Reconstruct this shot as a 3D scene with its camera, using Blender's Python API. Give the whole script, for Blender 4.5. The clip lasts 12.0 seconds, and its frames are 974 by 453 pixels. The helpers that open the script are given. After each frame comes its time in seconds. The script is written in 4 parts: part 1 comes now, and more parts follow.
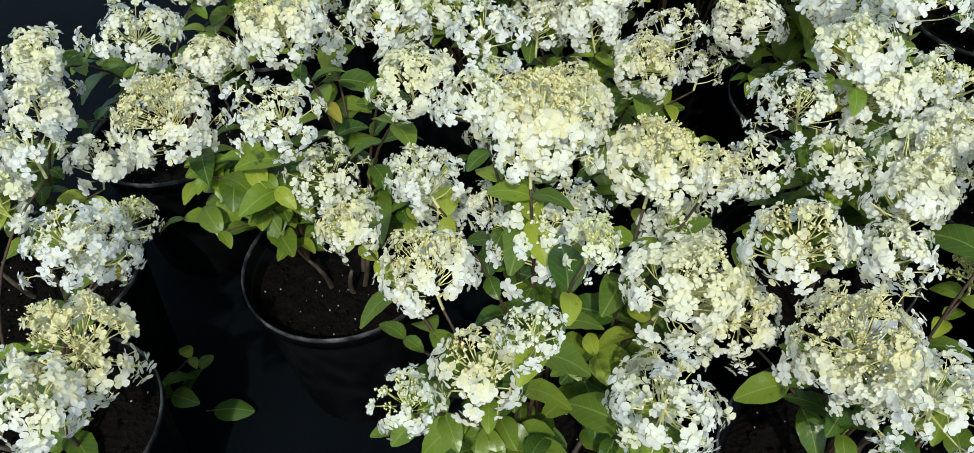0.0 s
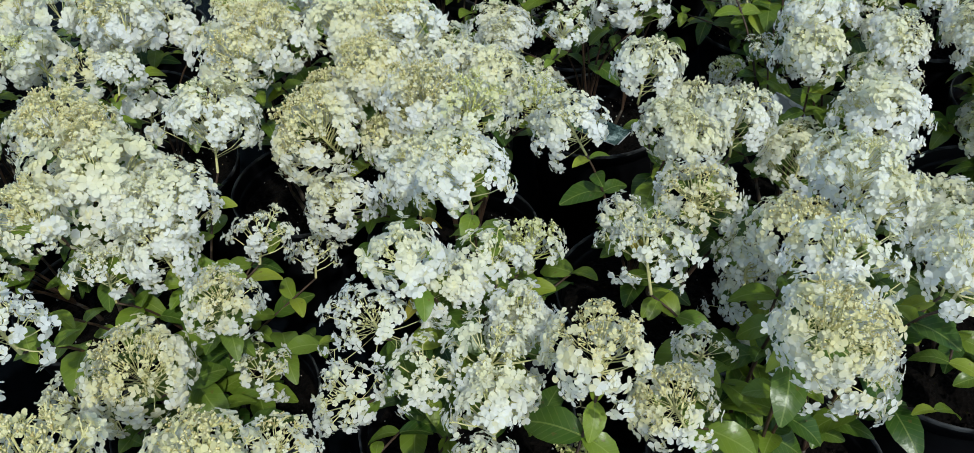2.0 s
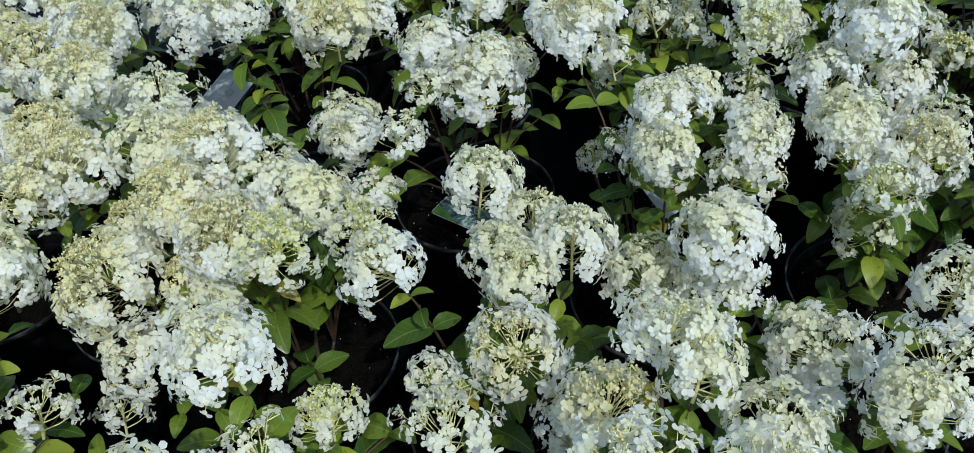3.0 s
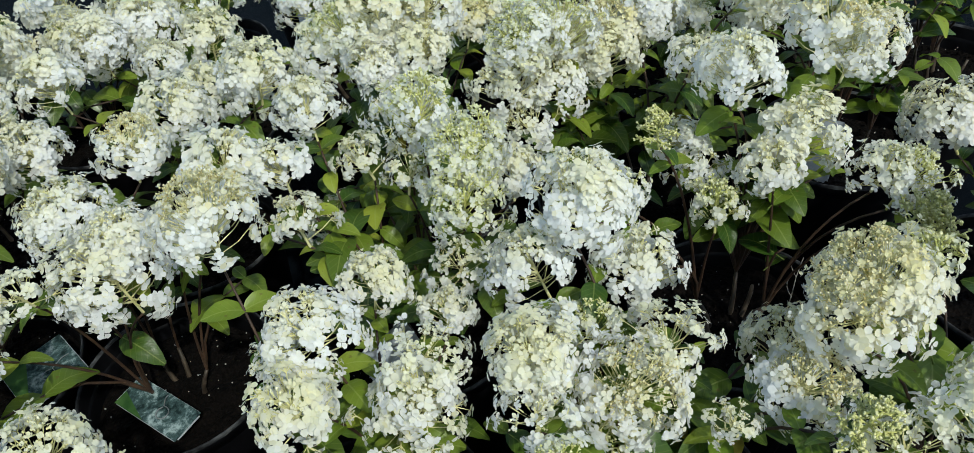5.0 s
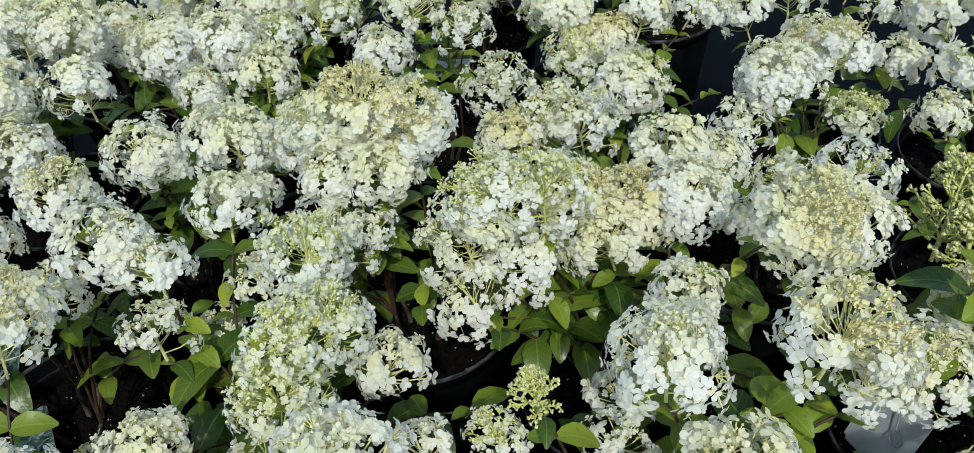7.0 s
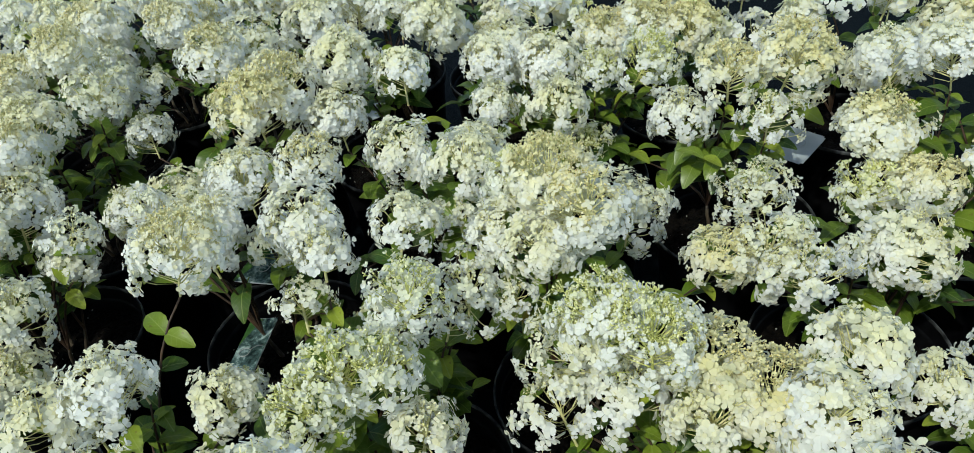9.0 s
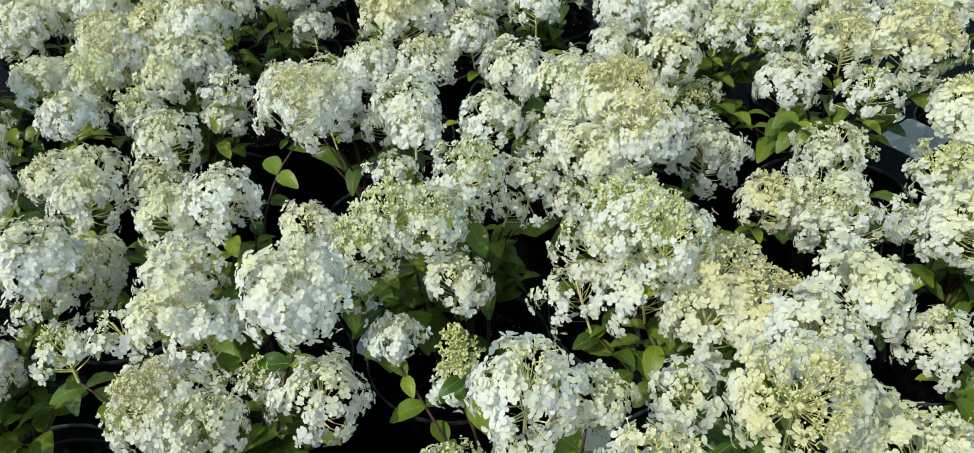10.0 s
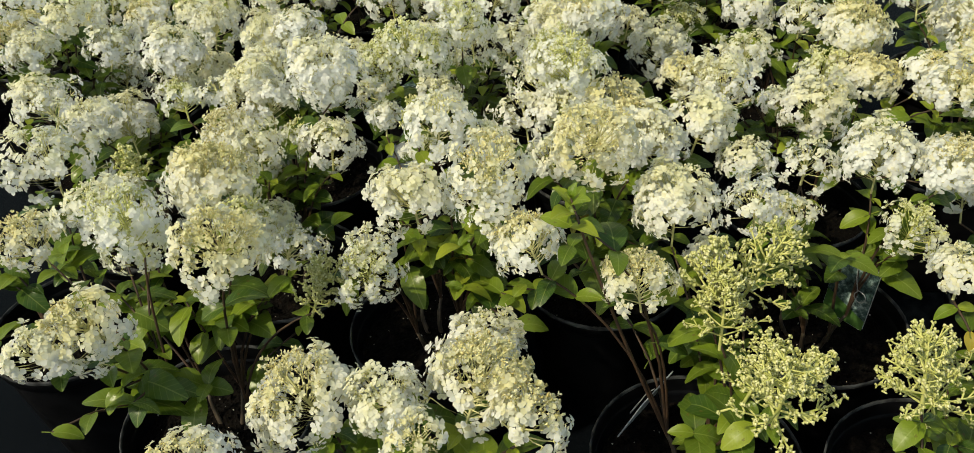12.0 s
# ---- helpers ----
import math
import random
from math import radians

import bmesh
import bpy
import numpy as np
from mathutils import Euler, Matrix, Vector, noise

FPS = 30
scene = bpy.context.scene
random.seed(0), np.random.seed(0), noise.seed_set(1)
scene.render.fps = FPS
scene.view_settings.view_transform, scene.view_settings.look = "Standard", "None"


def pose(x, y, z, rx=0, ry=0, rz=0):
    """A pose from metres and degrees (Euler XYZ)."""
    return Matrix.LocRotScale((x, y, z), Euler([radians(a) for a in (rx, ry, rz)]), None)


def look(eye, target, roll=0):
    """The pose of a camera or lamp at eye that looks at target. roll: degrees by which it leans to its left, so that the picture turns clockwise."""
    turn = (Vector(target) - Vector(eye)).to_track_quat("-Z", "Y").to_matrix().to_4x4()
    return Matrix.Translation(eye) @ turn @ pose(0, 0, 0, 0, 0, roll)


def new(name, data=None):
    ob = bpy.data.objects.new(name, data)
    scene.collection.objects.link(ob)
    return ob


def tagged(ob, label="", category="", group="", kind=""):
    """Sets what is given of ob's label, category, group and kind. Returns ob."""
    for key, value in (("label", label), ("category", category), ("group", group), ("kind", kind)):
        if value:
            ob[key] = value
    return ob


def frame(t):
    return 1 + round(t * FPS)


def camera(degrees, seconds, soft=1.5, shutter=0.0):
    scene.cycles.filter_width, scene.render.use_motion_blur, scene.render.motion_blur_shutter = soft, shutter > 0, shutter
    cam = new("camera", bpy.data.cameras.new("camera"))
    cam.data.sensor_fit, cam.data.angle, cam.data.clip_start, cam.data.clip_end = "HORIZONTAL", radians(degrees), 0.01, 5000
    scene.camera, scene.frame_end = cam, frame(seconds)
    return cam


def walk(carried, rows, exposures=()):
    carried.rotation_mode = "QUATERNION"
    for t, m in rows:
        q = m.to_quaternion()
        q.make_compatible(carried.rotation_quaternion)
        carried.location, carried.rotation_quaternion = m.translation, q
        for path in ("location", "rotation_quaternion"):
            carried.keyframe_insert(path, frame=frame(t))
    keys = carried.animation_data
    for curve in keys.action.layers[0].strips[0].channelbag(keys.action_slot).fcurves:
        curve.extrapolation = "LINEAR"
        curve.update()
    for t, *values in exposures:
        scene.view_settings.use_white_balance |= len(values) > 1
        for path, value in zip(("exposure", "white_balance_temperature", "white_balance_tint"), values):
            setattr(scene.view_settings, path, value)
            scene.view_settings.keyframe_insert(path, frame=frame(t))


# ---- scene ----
cam = camera(62.0, 12.0, 0.5)
PATH = [
    (0, (-0.5394, -0.6244, 0.9569), (-1.2462, 0.5787, -0.4760), -5.46),
    (0.2, (-0.5312, -0.6005, 0.9599), (-1.1973, 0.6311, -0.4681), -5.54),
    (0.5, (-0.5025, -0.5575, 0.9689), (-1.1400, 0.7208, -0.4310), -6.66),
    (0.8, (-0.4761, -0.5197, 0.9801), (-1.0657, 0.8067, -0.3958), -7.56),
    (1, (-0.4624, -0.5000, 0.9822), (-1.0049, 0.8523, -0.3878), -7.70),
    (1.2, (-0.4500, -0.4828, 0.9852), (-0.9383, 0.8926, -0.3823), -7.71),
    (1.5, (-0.4304, -0.4612, 0.9898), (-0.8191, 0.9648, -0.3576), -7.34),
    (1.8, (-0.4130, -0.4466, 0.9932), (-0.6905, 1.0177, -0.3404), -6.47),
    (2, (-0.4041, -0.4334, 0.9976), (-0.6261, 1.0454, -0.3305), -5.91),
    (2.2, (-0.3958, -0.4181, 1.0019), (-0.6167, 1.0714, -0.3143), -6.24),
    (2.5, (-0.3530, -0.3697, 1.0144), (-0.5813, 1.1208, -0.2994), -7.15),
    (2.8, (-0.2784, -0.2996, 1.0203), (-0.4988, 1.1881, -0.2981), -8.20),
    (3, (-0.2345, -0.2578, 1.0211), (-0.4249, 1.2312, -0.3005), -8.42),
    (3.2, (-0.2002, -0.2222, 1.0189), (-0.3507, 1.2646, -0.3103), -8.14),
    (4.8, (0.0333, 0.0223, 1.0093), (-0.0303, 1.5020, -0.3348), -8.86),
    (5, (0.0641, 0.0649, 1.0016), (0.0055, 1.5431, -0.3444), -8.00),
    (5.5, (0.1268, 0.1405, 0.9948), (0.0673, 1.6150, -0.3551), -4.75),
    (5.8, (0.1577, 0.1807, 0.9967), (0.0280, 1.6535, -0.3502), -4.11),
    (6, (0.1841, 0.2115, 1.0006), (-0.0292, 1.6795, -0.3409), -4.20),
    (6.2, (0.2194, 0.2397, 0.9943), (-0.0946, 1.6988, -0.3370), -4.09),
    (6.5, (0.2792, 0.2859, 0.9959), (-0.1872, 1.7073, -0.3315), -5.46),
    (6.7, (0.3169, 0.3189, 0.9978), (-0.2348, 1.7171, -0.3215), -5.67),
    (8.3, (0.4465, 0.5742, 1.0173), (-0.7130, 1.6296, -0.2244), -6.08),
    (8.5, (0.4551, 0.5848, 1.0217), (-0.7983, 1.5394, -0.2102), -7.13),
    (8.8, (0.4938, 0.6079, 1.0269), (-0.8800, 1.3934, -0.1961), -8.76),
    (9, (0.5273, 0.6244, 1.0299), (-0.9099, 1.2874, -0.1928), -8.54),
    (9.2, (0.5644, 0.6356, 1.0351), (-0.9214, 1.1851, -0.1858), -7.44),
    (9.5, (0.6148, 0.6494, 1.0387), (-0.9210, 1.0563, -0.1762), -7.16),
    (9.8, (0.6600, 0.6645, 1.0227), (-0.8940, 0.9894, -0.1937), -6.64),
    (10, (0.6984, 0.6702, 1.0065), (-0.8649, 0.9489, -0.2095), -6.23),
    (10.2, (0.7510, 0.6748, 1.0027), (-0.8117, 0.9179, -0.2216), -5.41),
    (10.5, (0.8343, 0.6897, 1.0037), (-0.7338, 0.9079, -0.2183), -6.50),
    (10.8, (0.9166, 0.7029, 1.0128), (-0.6573, 0.8891, -0.2072), -6.82),
    (11, (0.9611, 0.7106, 1.0169), (-0.6123, 0.8850, -0.2053), -7.05),
    (11.2, (0.9947, 0.7211, 1.0136), (-0.5751, 0.8937, -0.2135), -6.68),
    (11.5, (1.0368, 0.7498, 1.0153), (-0.5279, 0.9065, -0.2205), -5.36),
    (11.8, (1.1034, 0.7911, 1.0308), (-0.4700, 0.8558, -0.2022), -4.56),
    (12, (1.1508, 0.8186, 1.0391), (-0.4296, 0.7895, -0.1863), -4.71),
]
LIGHT = [(0.0, 0.33, 6380, -2), (1.0, 0.05, 6200, -2), (2.5, 0.06, 5930, -1), (3.2, 0.06, 5820, -1), (5.0, 0.13, 6150, 0), (8.5, 0.15, 6290, -4), (10.0, 0.23, 6460, -6), (11.0, 0.27, 7100, -6), (12.0, 0.29, 8180, -2)]
walk(cam, [(t, look(eye, target, roll)) for t, eye, target, roll in PATH], LIGHT)

# ---------------------------------------------------------------- light
SUN_FROM = Vector((0.5, -0.87, 0.0))          # level direction towards the sun
SUN_HEIGHT = 50.0                              # degrees over the horizon
world = bpy.data.worlds.new("world")
scene.world = world
world.use_nodes = True
wn = world.node_tree
sky = wn.nodes.new("ShaderNodeTexSky")
sky.sky_type = "NISHITA"
sky.sun_disc = False
sky.sun_elevation = radians(SUN_HEIGHT)
sky.sun_rotation = math.atan2(SUN_FROM.x, SUN_FROM.y)
sky.air_density, sky.dust_density, sky.ozone_density = 1.0, 1.6, 1.0
wn.nodes["Background"].inputs[1].default_value = 0.140
wn.links.new(sky.outputs[0], wn.nodes["Background"].inputs[0])

sun = new("sun", bpy.data.lights.new("sun", "SUN"))
sun.data.energy, sun.data.angle, sun.data.color = 2.28, radians(1.0), (1.0, 0.955, 0.86)
away = Vector((SUN_FROM.x, SUN_FROM.y, math.tan(radians(SUN_HEIGHT)))).normalized()
sun.matrix_world = look(away * 20, (0, 0, 0))


# ---------------------------------------------------------------- materials
def material(name, rough=0.6):
    m = bpy.data.materials.new(name)
    m.use_nodes = True
    b = m.node_tree.nodes["Principled BSDF"]
    b.inputs["Roughness"].default_value = rough
    return m, m.node_tree, b


def node(nt, kind, **props):
    n = nt.nodes.new(kind)
    for k, v in props.items():
        n.inputs[k.replace("_", " ")].default_value = v
    return n


def ramp(nt, source, *stops):
    r = nt.nodes.new("ShaderNodeValToRGB")
    while len(r.color_ramp.elements) < len(stops):
        r.color_ramp.elements.new(0.5)
    for e, (p, c) in zip(r.color_ramp.elements, stops):
        e.position, e.color = p, (*c, 1)
    nt.links.new(source, r.inputs[0])
    return r.outputs[0]


def mix(nt, factor, a, b, mode="MIX"):
    m = nt.nodes.new("ShaderNodeMix")
    m.data_type, m.blend_type = "RGBA", mode
    for sock, v in ((m.inputs[0], factor), (m.inputs[6], a), (m.inputs[7], b)):
        if isinstance(v, (int, float)):
            sock.default_value = v
        elif isinstance(v, tuple):
            sock.default_value = (*v, 1)
        else:
            nt.links.new(v, sock)
    return m.outputs[2]


def maths(nt, op, a, b=0.0, c=0.0):
    m = nt.nodes.new("ShaderNodeMath")
    m.operation = op
    for sock, v in zip(m.inputs, (a, b, c)):
        if isinstance(v, (int, float)):
            sock.default_value = v
        else:
            nt.links.new(v, sock)
    return m.outputs[0]


def bump(nt, b, height, strength, distance):
    n = node(nt, "ShaderNodeBump", Strength=strength, Distance=distance)
    nt.links.new(height, n.inputs["Height"])
    nt.links.new(n.outputs[0], b.inputs["Normal"])


def thin(m, nt, b, colour, share):
    """Lets part of the light through a thin sheet."""
    t = nt.nodes.new("ShaderNodeBsdfTranslucent")
    nt.links.new(colour, t.inputs[0])
    s = nt.nodes.new("ShaderNodeMixShader")
    s.inputs[0].default_value = share
    nt.links.new(b.outputs[0], s.inputs[1])
    nt.links.new(t.outputs[0], s.inputs[2])
    nt.links.new(s.outputs[0], nt.nodes["Material Output"].inputs[0])


def petal_material(name, low, high, deep, start, end):
    """Sepals: low colour at the skirt, high colour at the crown, deep in single older ones."""
    m, nt, b = material(name, 0.62)
    tc = nt.nodes.new("ShaderNodeTexCoord")
    sep = nt.nodes.new("ShaderNodeSeparateXYZ")
    nt.links.new(tc.outputs["Generated"], sep.inputs[0])
    up = nt.nodes.new("ShaderNodeMapRange")
    up.inputs[1].default_value, up.inputs[2].default_value = start, end
    nt.links.new(sep.outputs[2], up.inputs[0])
    geo = nt.nodes.new("ShaderNodeNewGeometry")
    oi = nt.nodes.new("ShaderNodeObjectInfo")
    f = maths(nt, "MULTIPLY_ADD", geo.outputs["Random Per Island"], 0.5, -0.22)
    f = maths(nt, "ADD", f, maths(nt, "MULTIPLY_ADD", oi.outputs["Random"], 0.5, -0.2))
    nt_f = maths(nt, "ADD", up.outputs[0], f)
    clamp = nt.nodes.new("ShaderNodeClamp")
    nt.links.new(nt_f, clamp.inputs[0])
    col = mix(nt, clamp.outputs[0], low, high)
    old = maths(nt, "GREATER_THAN", geo.outputs["Random Per Island"], 0.93)
    col = mix(nt, maths(nt, "MULTIPLY", old, 0.55), col, deep)
    noi = node(nt, "ShaderNodeTexNoise", Scale=420.0, Detail=2.0)
    nt.links.new(tc.outputs["Object"], noi.inputs["Vector"])
    col = mix(nt, maths(nt, "MULTIPLY", noi.outputs[0], 0.06), col, deep)
    nt.links.new(col, b.inputs["Base Color"])
    b.inputs["Specular IOR Level"].default_value = 0.25
    bump(nt, b, noi.outputs[0], 0.25, 0.001)
    thin(m, nt, b, col, 0.48)
    return m


def bud_material(name, *stops):
    m, nt, b = material(name, 0.5)
    geo = nt.nodes.new("ShaderNodeNewGeometry")
    col = ramp(nt, geo.outputs["Random Per Island"], *stops)
    nt.links.new(col, b.inputs["Base Color"])
    b.inputs["Specular IOR Level"].default_value = 0.3
    return m


PETAL = {
    "W": petal_material("petal_white", (0.925, 0.925, 0.91), (0.90, 0.87, 0.61), (0.87, 0.82, 0.56), 0.56, 1.02),
    "C": petal_material("petal_cream", (0.925, 0.925, 0.905), (0.885, 0.83, 0.49), (0.83, 0.76, 0.43), 0.54, 0.98),
    "S": petal_material("petal_pale", (0.925, 0.925, 0.92), (0.89, 0.875, 0.66), (0.85, 0.81, 0.54), 0.54, 1.0),
    "G": petal_material("petal_greenish", (0.92, 0.92, 0.895), (0.85, 0.84, 0.52), (0.77, 0.76, 0.37), 0.58, 1.0),
}
CREAM_BUD = bud_material("bud_cream", (0.0, (0.62, 0.58, 0.25)), (0.5, (0.78, 0.75, 0.46)), (1.0, (0.85, 0.82, 0.62)))
GREEN_BUD = bud_material("bud_green", (0.0, (0.56, 0.57, 0.18)), (0.5, (0.74, 0.73, 0.36)), (1.0, (0.85, 0.83, 0.54)))
TAN_BUD = bud_material("bud_tan", (0.0, (0.50, 0.40, 0.15)), (0.4, (0.72, 0.64, 0.31)), (1.0, (0.85, 0.79, 0.52)))
LIME_BUD = bud_material("bud_lime", (0.0, (0.42, 0.43, 0.14)), (0.5, (0.60, 0.59, 0.26)), (1.0, (0.76, 0.73, 0.42)))
BUD = {"W": CREAM_BUD, "C": TAN_BUD, "S": CREAM_BUD, "G": GREEN_BUD, "N": LIME_BUD}


def twig_material(name, a, b_):
    m, nt, b = material(name, 0.6)
    noi = node(nt, "ShaderNodeTexNoise", Scale=60.0, Detail=3.0)
    tc = nt.nodes.new("ShaderNodeTexCoord")
    nt.links.new(tc.outputs["Object"], noi.inputs["Vector"])
    nt.links.new(ramp(nt, noi.outputs[0], (0.3, a), (0.7, b_)), b.inputs["Base Color"])
    bump(nt, b, noi.outputs[0], 0.3, 0.002)
    return m


PALE_TWIG = twig_material("twig_pale", (0.50, 0.47, 0.19), (0.74, 0.70, 0.39))
LIME_TWIG = twig_material("twig_lime", (0.44, 0.46, 0.12), (0.64, 0.62, 0.25))
TWIG = {"W": PALE_TWIG, "C": PALE_TWIG, "S": PALE_TWIG, "G": LIME_TWIG, "N": LIME_TWIG}
STEM = twig_material("stem_red_brown", (0.026, 0.014, 0.009), (0.075, 0.040, 0.022))
OLD_WOOD = twig_material("stem_grey_bark", (0.022, 0.015, 0.010), (0.085, 0.062, 0.042))


def leaf_material(name, dark, fresh, rough):
    m, nt, b = material(name, rough)
    tc = nt.nodes.new("ShaderNodeTexCoord")
    sep = nt.nodes.new("ShaderNodeSeparateXYZ")
    nt.links.new(tc.outputs["Object"], sep.inputs[0])
    oi = nt.nodes.new("ShaderNodeObjectInfo")
    side = maths(nt, "ABSOLUTE", sep.outputs[0])
    rib = maths(nt, "LESS_THAN", side, 0.0007)
    wave = maths(nt, "SINE", maths(nt, "MULTIPLY", maths(nt, "SUBTRACT", sep.outputs[1], maths(nt, "MULTIPLY", side, 0.9)), 900.0))
    vein = maths(nt, "MULTIPLY", maths(nt, "GREATER_THAN", wave, 0.88), 0.22)
    noi = node(nt, "ShaderNodeTexNoise", Scale=45.0, Detail=4.0)
    nt.links.new(tc.outputs["Object"], noi.inputs["Vector"])
    f = maths(nt, "ADD", maths(nt, "MULTIPLY", maths(nt, "POWER", oi.outputs["Random"], 1.3), 0.9), maths(nt, "MULTIPLY_ADD", noi.outputs[0], 0.5, -0.25))
    clamp = nt.nodes.new("ShaderNodeClamp")
    nt.links.new(f, clamp.inputs[0])
    col = mix(nt, clamp.outputs[0], dark, fresh)
    light = mix(nt, 0.40, col, (0.42, 0.48, 0.14))
    col = mix(nt, maths(nt, "MAXIMUM", maths(nt, "MULTIPLY", rib, 0.8), vein), col, light)
    spot = node(nt, "ShaderNodeTexNoise", Scale=130.0, Detail=3.0)
    nt.links.new(tc.outputs["Object"], spot.inputs["Vector"])
    col = mix(nt, maths(nt, "MULTIPLY", maths(nt, "GREATER_THAN", spot.outputs[0], 0.70), 0.5), col, (0.16, 0.11, 0.03))
    nt.links.new(col, b.inputs["Base Color"])
    b.inputs["Specular IOR Level"].default_value = 0.5
    bump(nt, b, maths(nt, "SUBTRACT", noi.outputs[0], vein), 0.6, 0.003)
    thin(m, nt, b, col, 0.36)
    return m


LEAF = leaf_material("leaf_green", (0.045, 0.100, 0.013), (0.22, 0.30, 0.032), 0.31)
YOUNG_LEAF = leaf_material("leaf_lime", (0.15, 0.24, 0.02), (0.38, 0.43, 0.045), 0.42)
YELLOW_LEAF = leaf_material("leaf_yellowing", (0.30, 0.26, 0.03), (0.46, 0.36, 0.05), 0.5)

POT, nt, b = material("pot_black_plastic", 0.42)
noi = node(nt, "ShaderNodeTexNoise", Scale=35.0, Detail=6.0)
tc = nt.nodes.new("ShaderNodeTexCoord")
nt.links.new(tc.outputs["Object"], noi.inputs["Vector"])
nt.links.new(ramp(nt, noi.outputs[0], (0.35, (0.0022, 0.0022, 0.0028)), (0.75, (0.006, 0.006, 0.0075))), b.inputs["Base Color"])
nt.links.new(ramp(nt, noi.outputs[0], (0.3, (0.30, 0.30, 0.30)), (0.8, (0.6, 0.6, 0.6))), b.inputs["Roughness"])
b.inputs["Specular IOR Level"].default_value = 0.12
bump(nt, b, noi.outputs[0], 0.15, 0.002)

RIM, nt, b = material("pot_rim_scuffed", 0.6)
b.inputs["Specular IOR Level"].default_value = 0.15
noi = node(nt, "ShaderNodeTexNoise", Scale=50.0, Detail=5.0)
tc = nt.nodes.new("ShaderNodeTexCoord")
nt.links.new(tc.outputs["Object"], noi.inputs["Vector"])
nt.links.new(ramp(nt, noi.outputs[0], (0.38, (0.012, 0.012, 0.014)), (0.60, (0.06, 0.062, 0.066)), (0.8, (0.15, 0.15, 0.155))), b.inputs["Base Color"])
bump(nt, b, noi.outputs[0], 0.2, 0.002)

SOIL, nt, b = material("soil_peat", 0.95)
tc = nt.nodes.new("ShaderNodeTexCoord")
noi = node(nt, "ShaderNodeTexNoise", Scale=70.0, Detail=8.0)
nt.links.new(tc.outputs["Object"], noi.inputs["Vector"])
vor = node(nt, "ShaderNodeTexVoronoi", Scale=160.0)
nt.links.new(tc.outputs["Object"], vor.inputs["Vector"])
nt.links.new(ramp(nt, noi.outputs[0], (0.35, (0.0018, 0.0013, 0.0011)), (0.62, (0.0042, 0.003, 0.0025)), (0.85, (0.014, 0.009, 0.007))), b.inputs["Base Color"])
b.inputs["Specular IOR Level"].default_value = 0.1
bump(nt, b, vor.outputs[0], 0.8, 0.006)

CLOTH, nt, b = material("woven_ground_cloth", 0.6)
tc = nt.nodes.new("ShaderNodeTexCoord")
noi = node(nt, "ShaderNodeTexNoise", Scale=2.2, Detail=7.0)
nt.links.new(tc.outputs["Object"], noi.inputs["Vector"])
bri = node(nt, "ShaderNodeTexBrick", Scale=170.0)
bri.inputs["Mortar Size"].default_value = 0.03
nt.links.new(tc.outputs["Object"], bri.inputs["Vector"])
nt.links.new(ramp(nt, noi.outputs[0], (0.35, (0.0014, 0.0022, 0.0036)), (0.62, (0.0026, 0.0042, 0.0062)), (0.8, (0.006, 0.0085, 0.0105))), b.inputs["Base Color"])
nt.links.new(ramp(nt, noi.outputs[0], (0.3, (0.45, 0.45, 0.45)), (0.7, (0.75, 0.75, 0.75))), b.inputs["Roughness"])
b.inputs["Specular IOR Level"].default_value = 0.04
bump(nt, b, bri.outputs["Fac"], 0.4, 0.002)

CARD_BACK, nt, b = material("card_pale_grey", 0.38)
tc = nt.nodes.new("ShaderNodeTexCoord")
noi = node(nt, "ShaderNodeTexNoise", Scale=30.0, Detail=4.0)
nt.links.new(tc.outputs["Object"], noi.inputs["Vector"])
nt.links.new(ramp(nt, noi.outputs[0], (0.3, (0.34, 0.37, 0.41)), (0.8, (0.46, 0.48, 0.52))), b.inputs["Base Color"])

CARD_PRINT, nt, b = material("card_printed_picture", 0.55)
b.inputs["Specular IOR Level"].default_value = 0.12
tc = nt.nodes.new("ShaderNodeTexCoord")
sep = nt.nodes.new("ShaderNodeSeparateXYZ")
nt.links.new(tc.outputs["Object"], sep.inputs[0])
spot = node(nt, "ShaderNodeTexNoise", Scale=150.0, Detail=6.0, Roughness=0.7)
nt.links.new(tc.outputs["Object"], spot.inputs["Vector"])
noi = node(nt, "ShaderNodeTexNoise", Scale=34.0, Detail=4.0)
nt.links.new(tc.outputs["Object"], noi.inputs["Vector"])
clump = maths(nt, "MULTIPLY", maths(nt, "ADD", spot.outputs[0], noi.outputs[0]), 0.5)
flowers = ramp(nt, clump, (0.42, (0.010, 0.020, 0.020)), (0.52, (0.06, 0.10, 0.10)), (0.62, (0.34, 0.42, 0.42)))
green = ramp(nt, noi.outputs[0], (0.3, (0.02, 0.06, 0.015)), (0.7, (0.08, 0.16, 0.04)))
edge = maths(nt, "LESS_THAN", maths(nt, "ADD", sep.outputs[1], maths(nt, "MULTIPLY", sep.outputs[0], 0.35)), -0.022)
nt.links.new(mix(nt, edge, flowers, green), b.inputs["Base Color"])

WIRE, nt, b = material("wire_grey", 0.35)
b.inputs["Metallic"].default_value = 0.6
b.inputs["Base Color"].default_value = (0.32, 0.33, 0.34, 1)


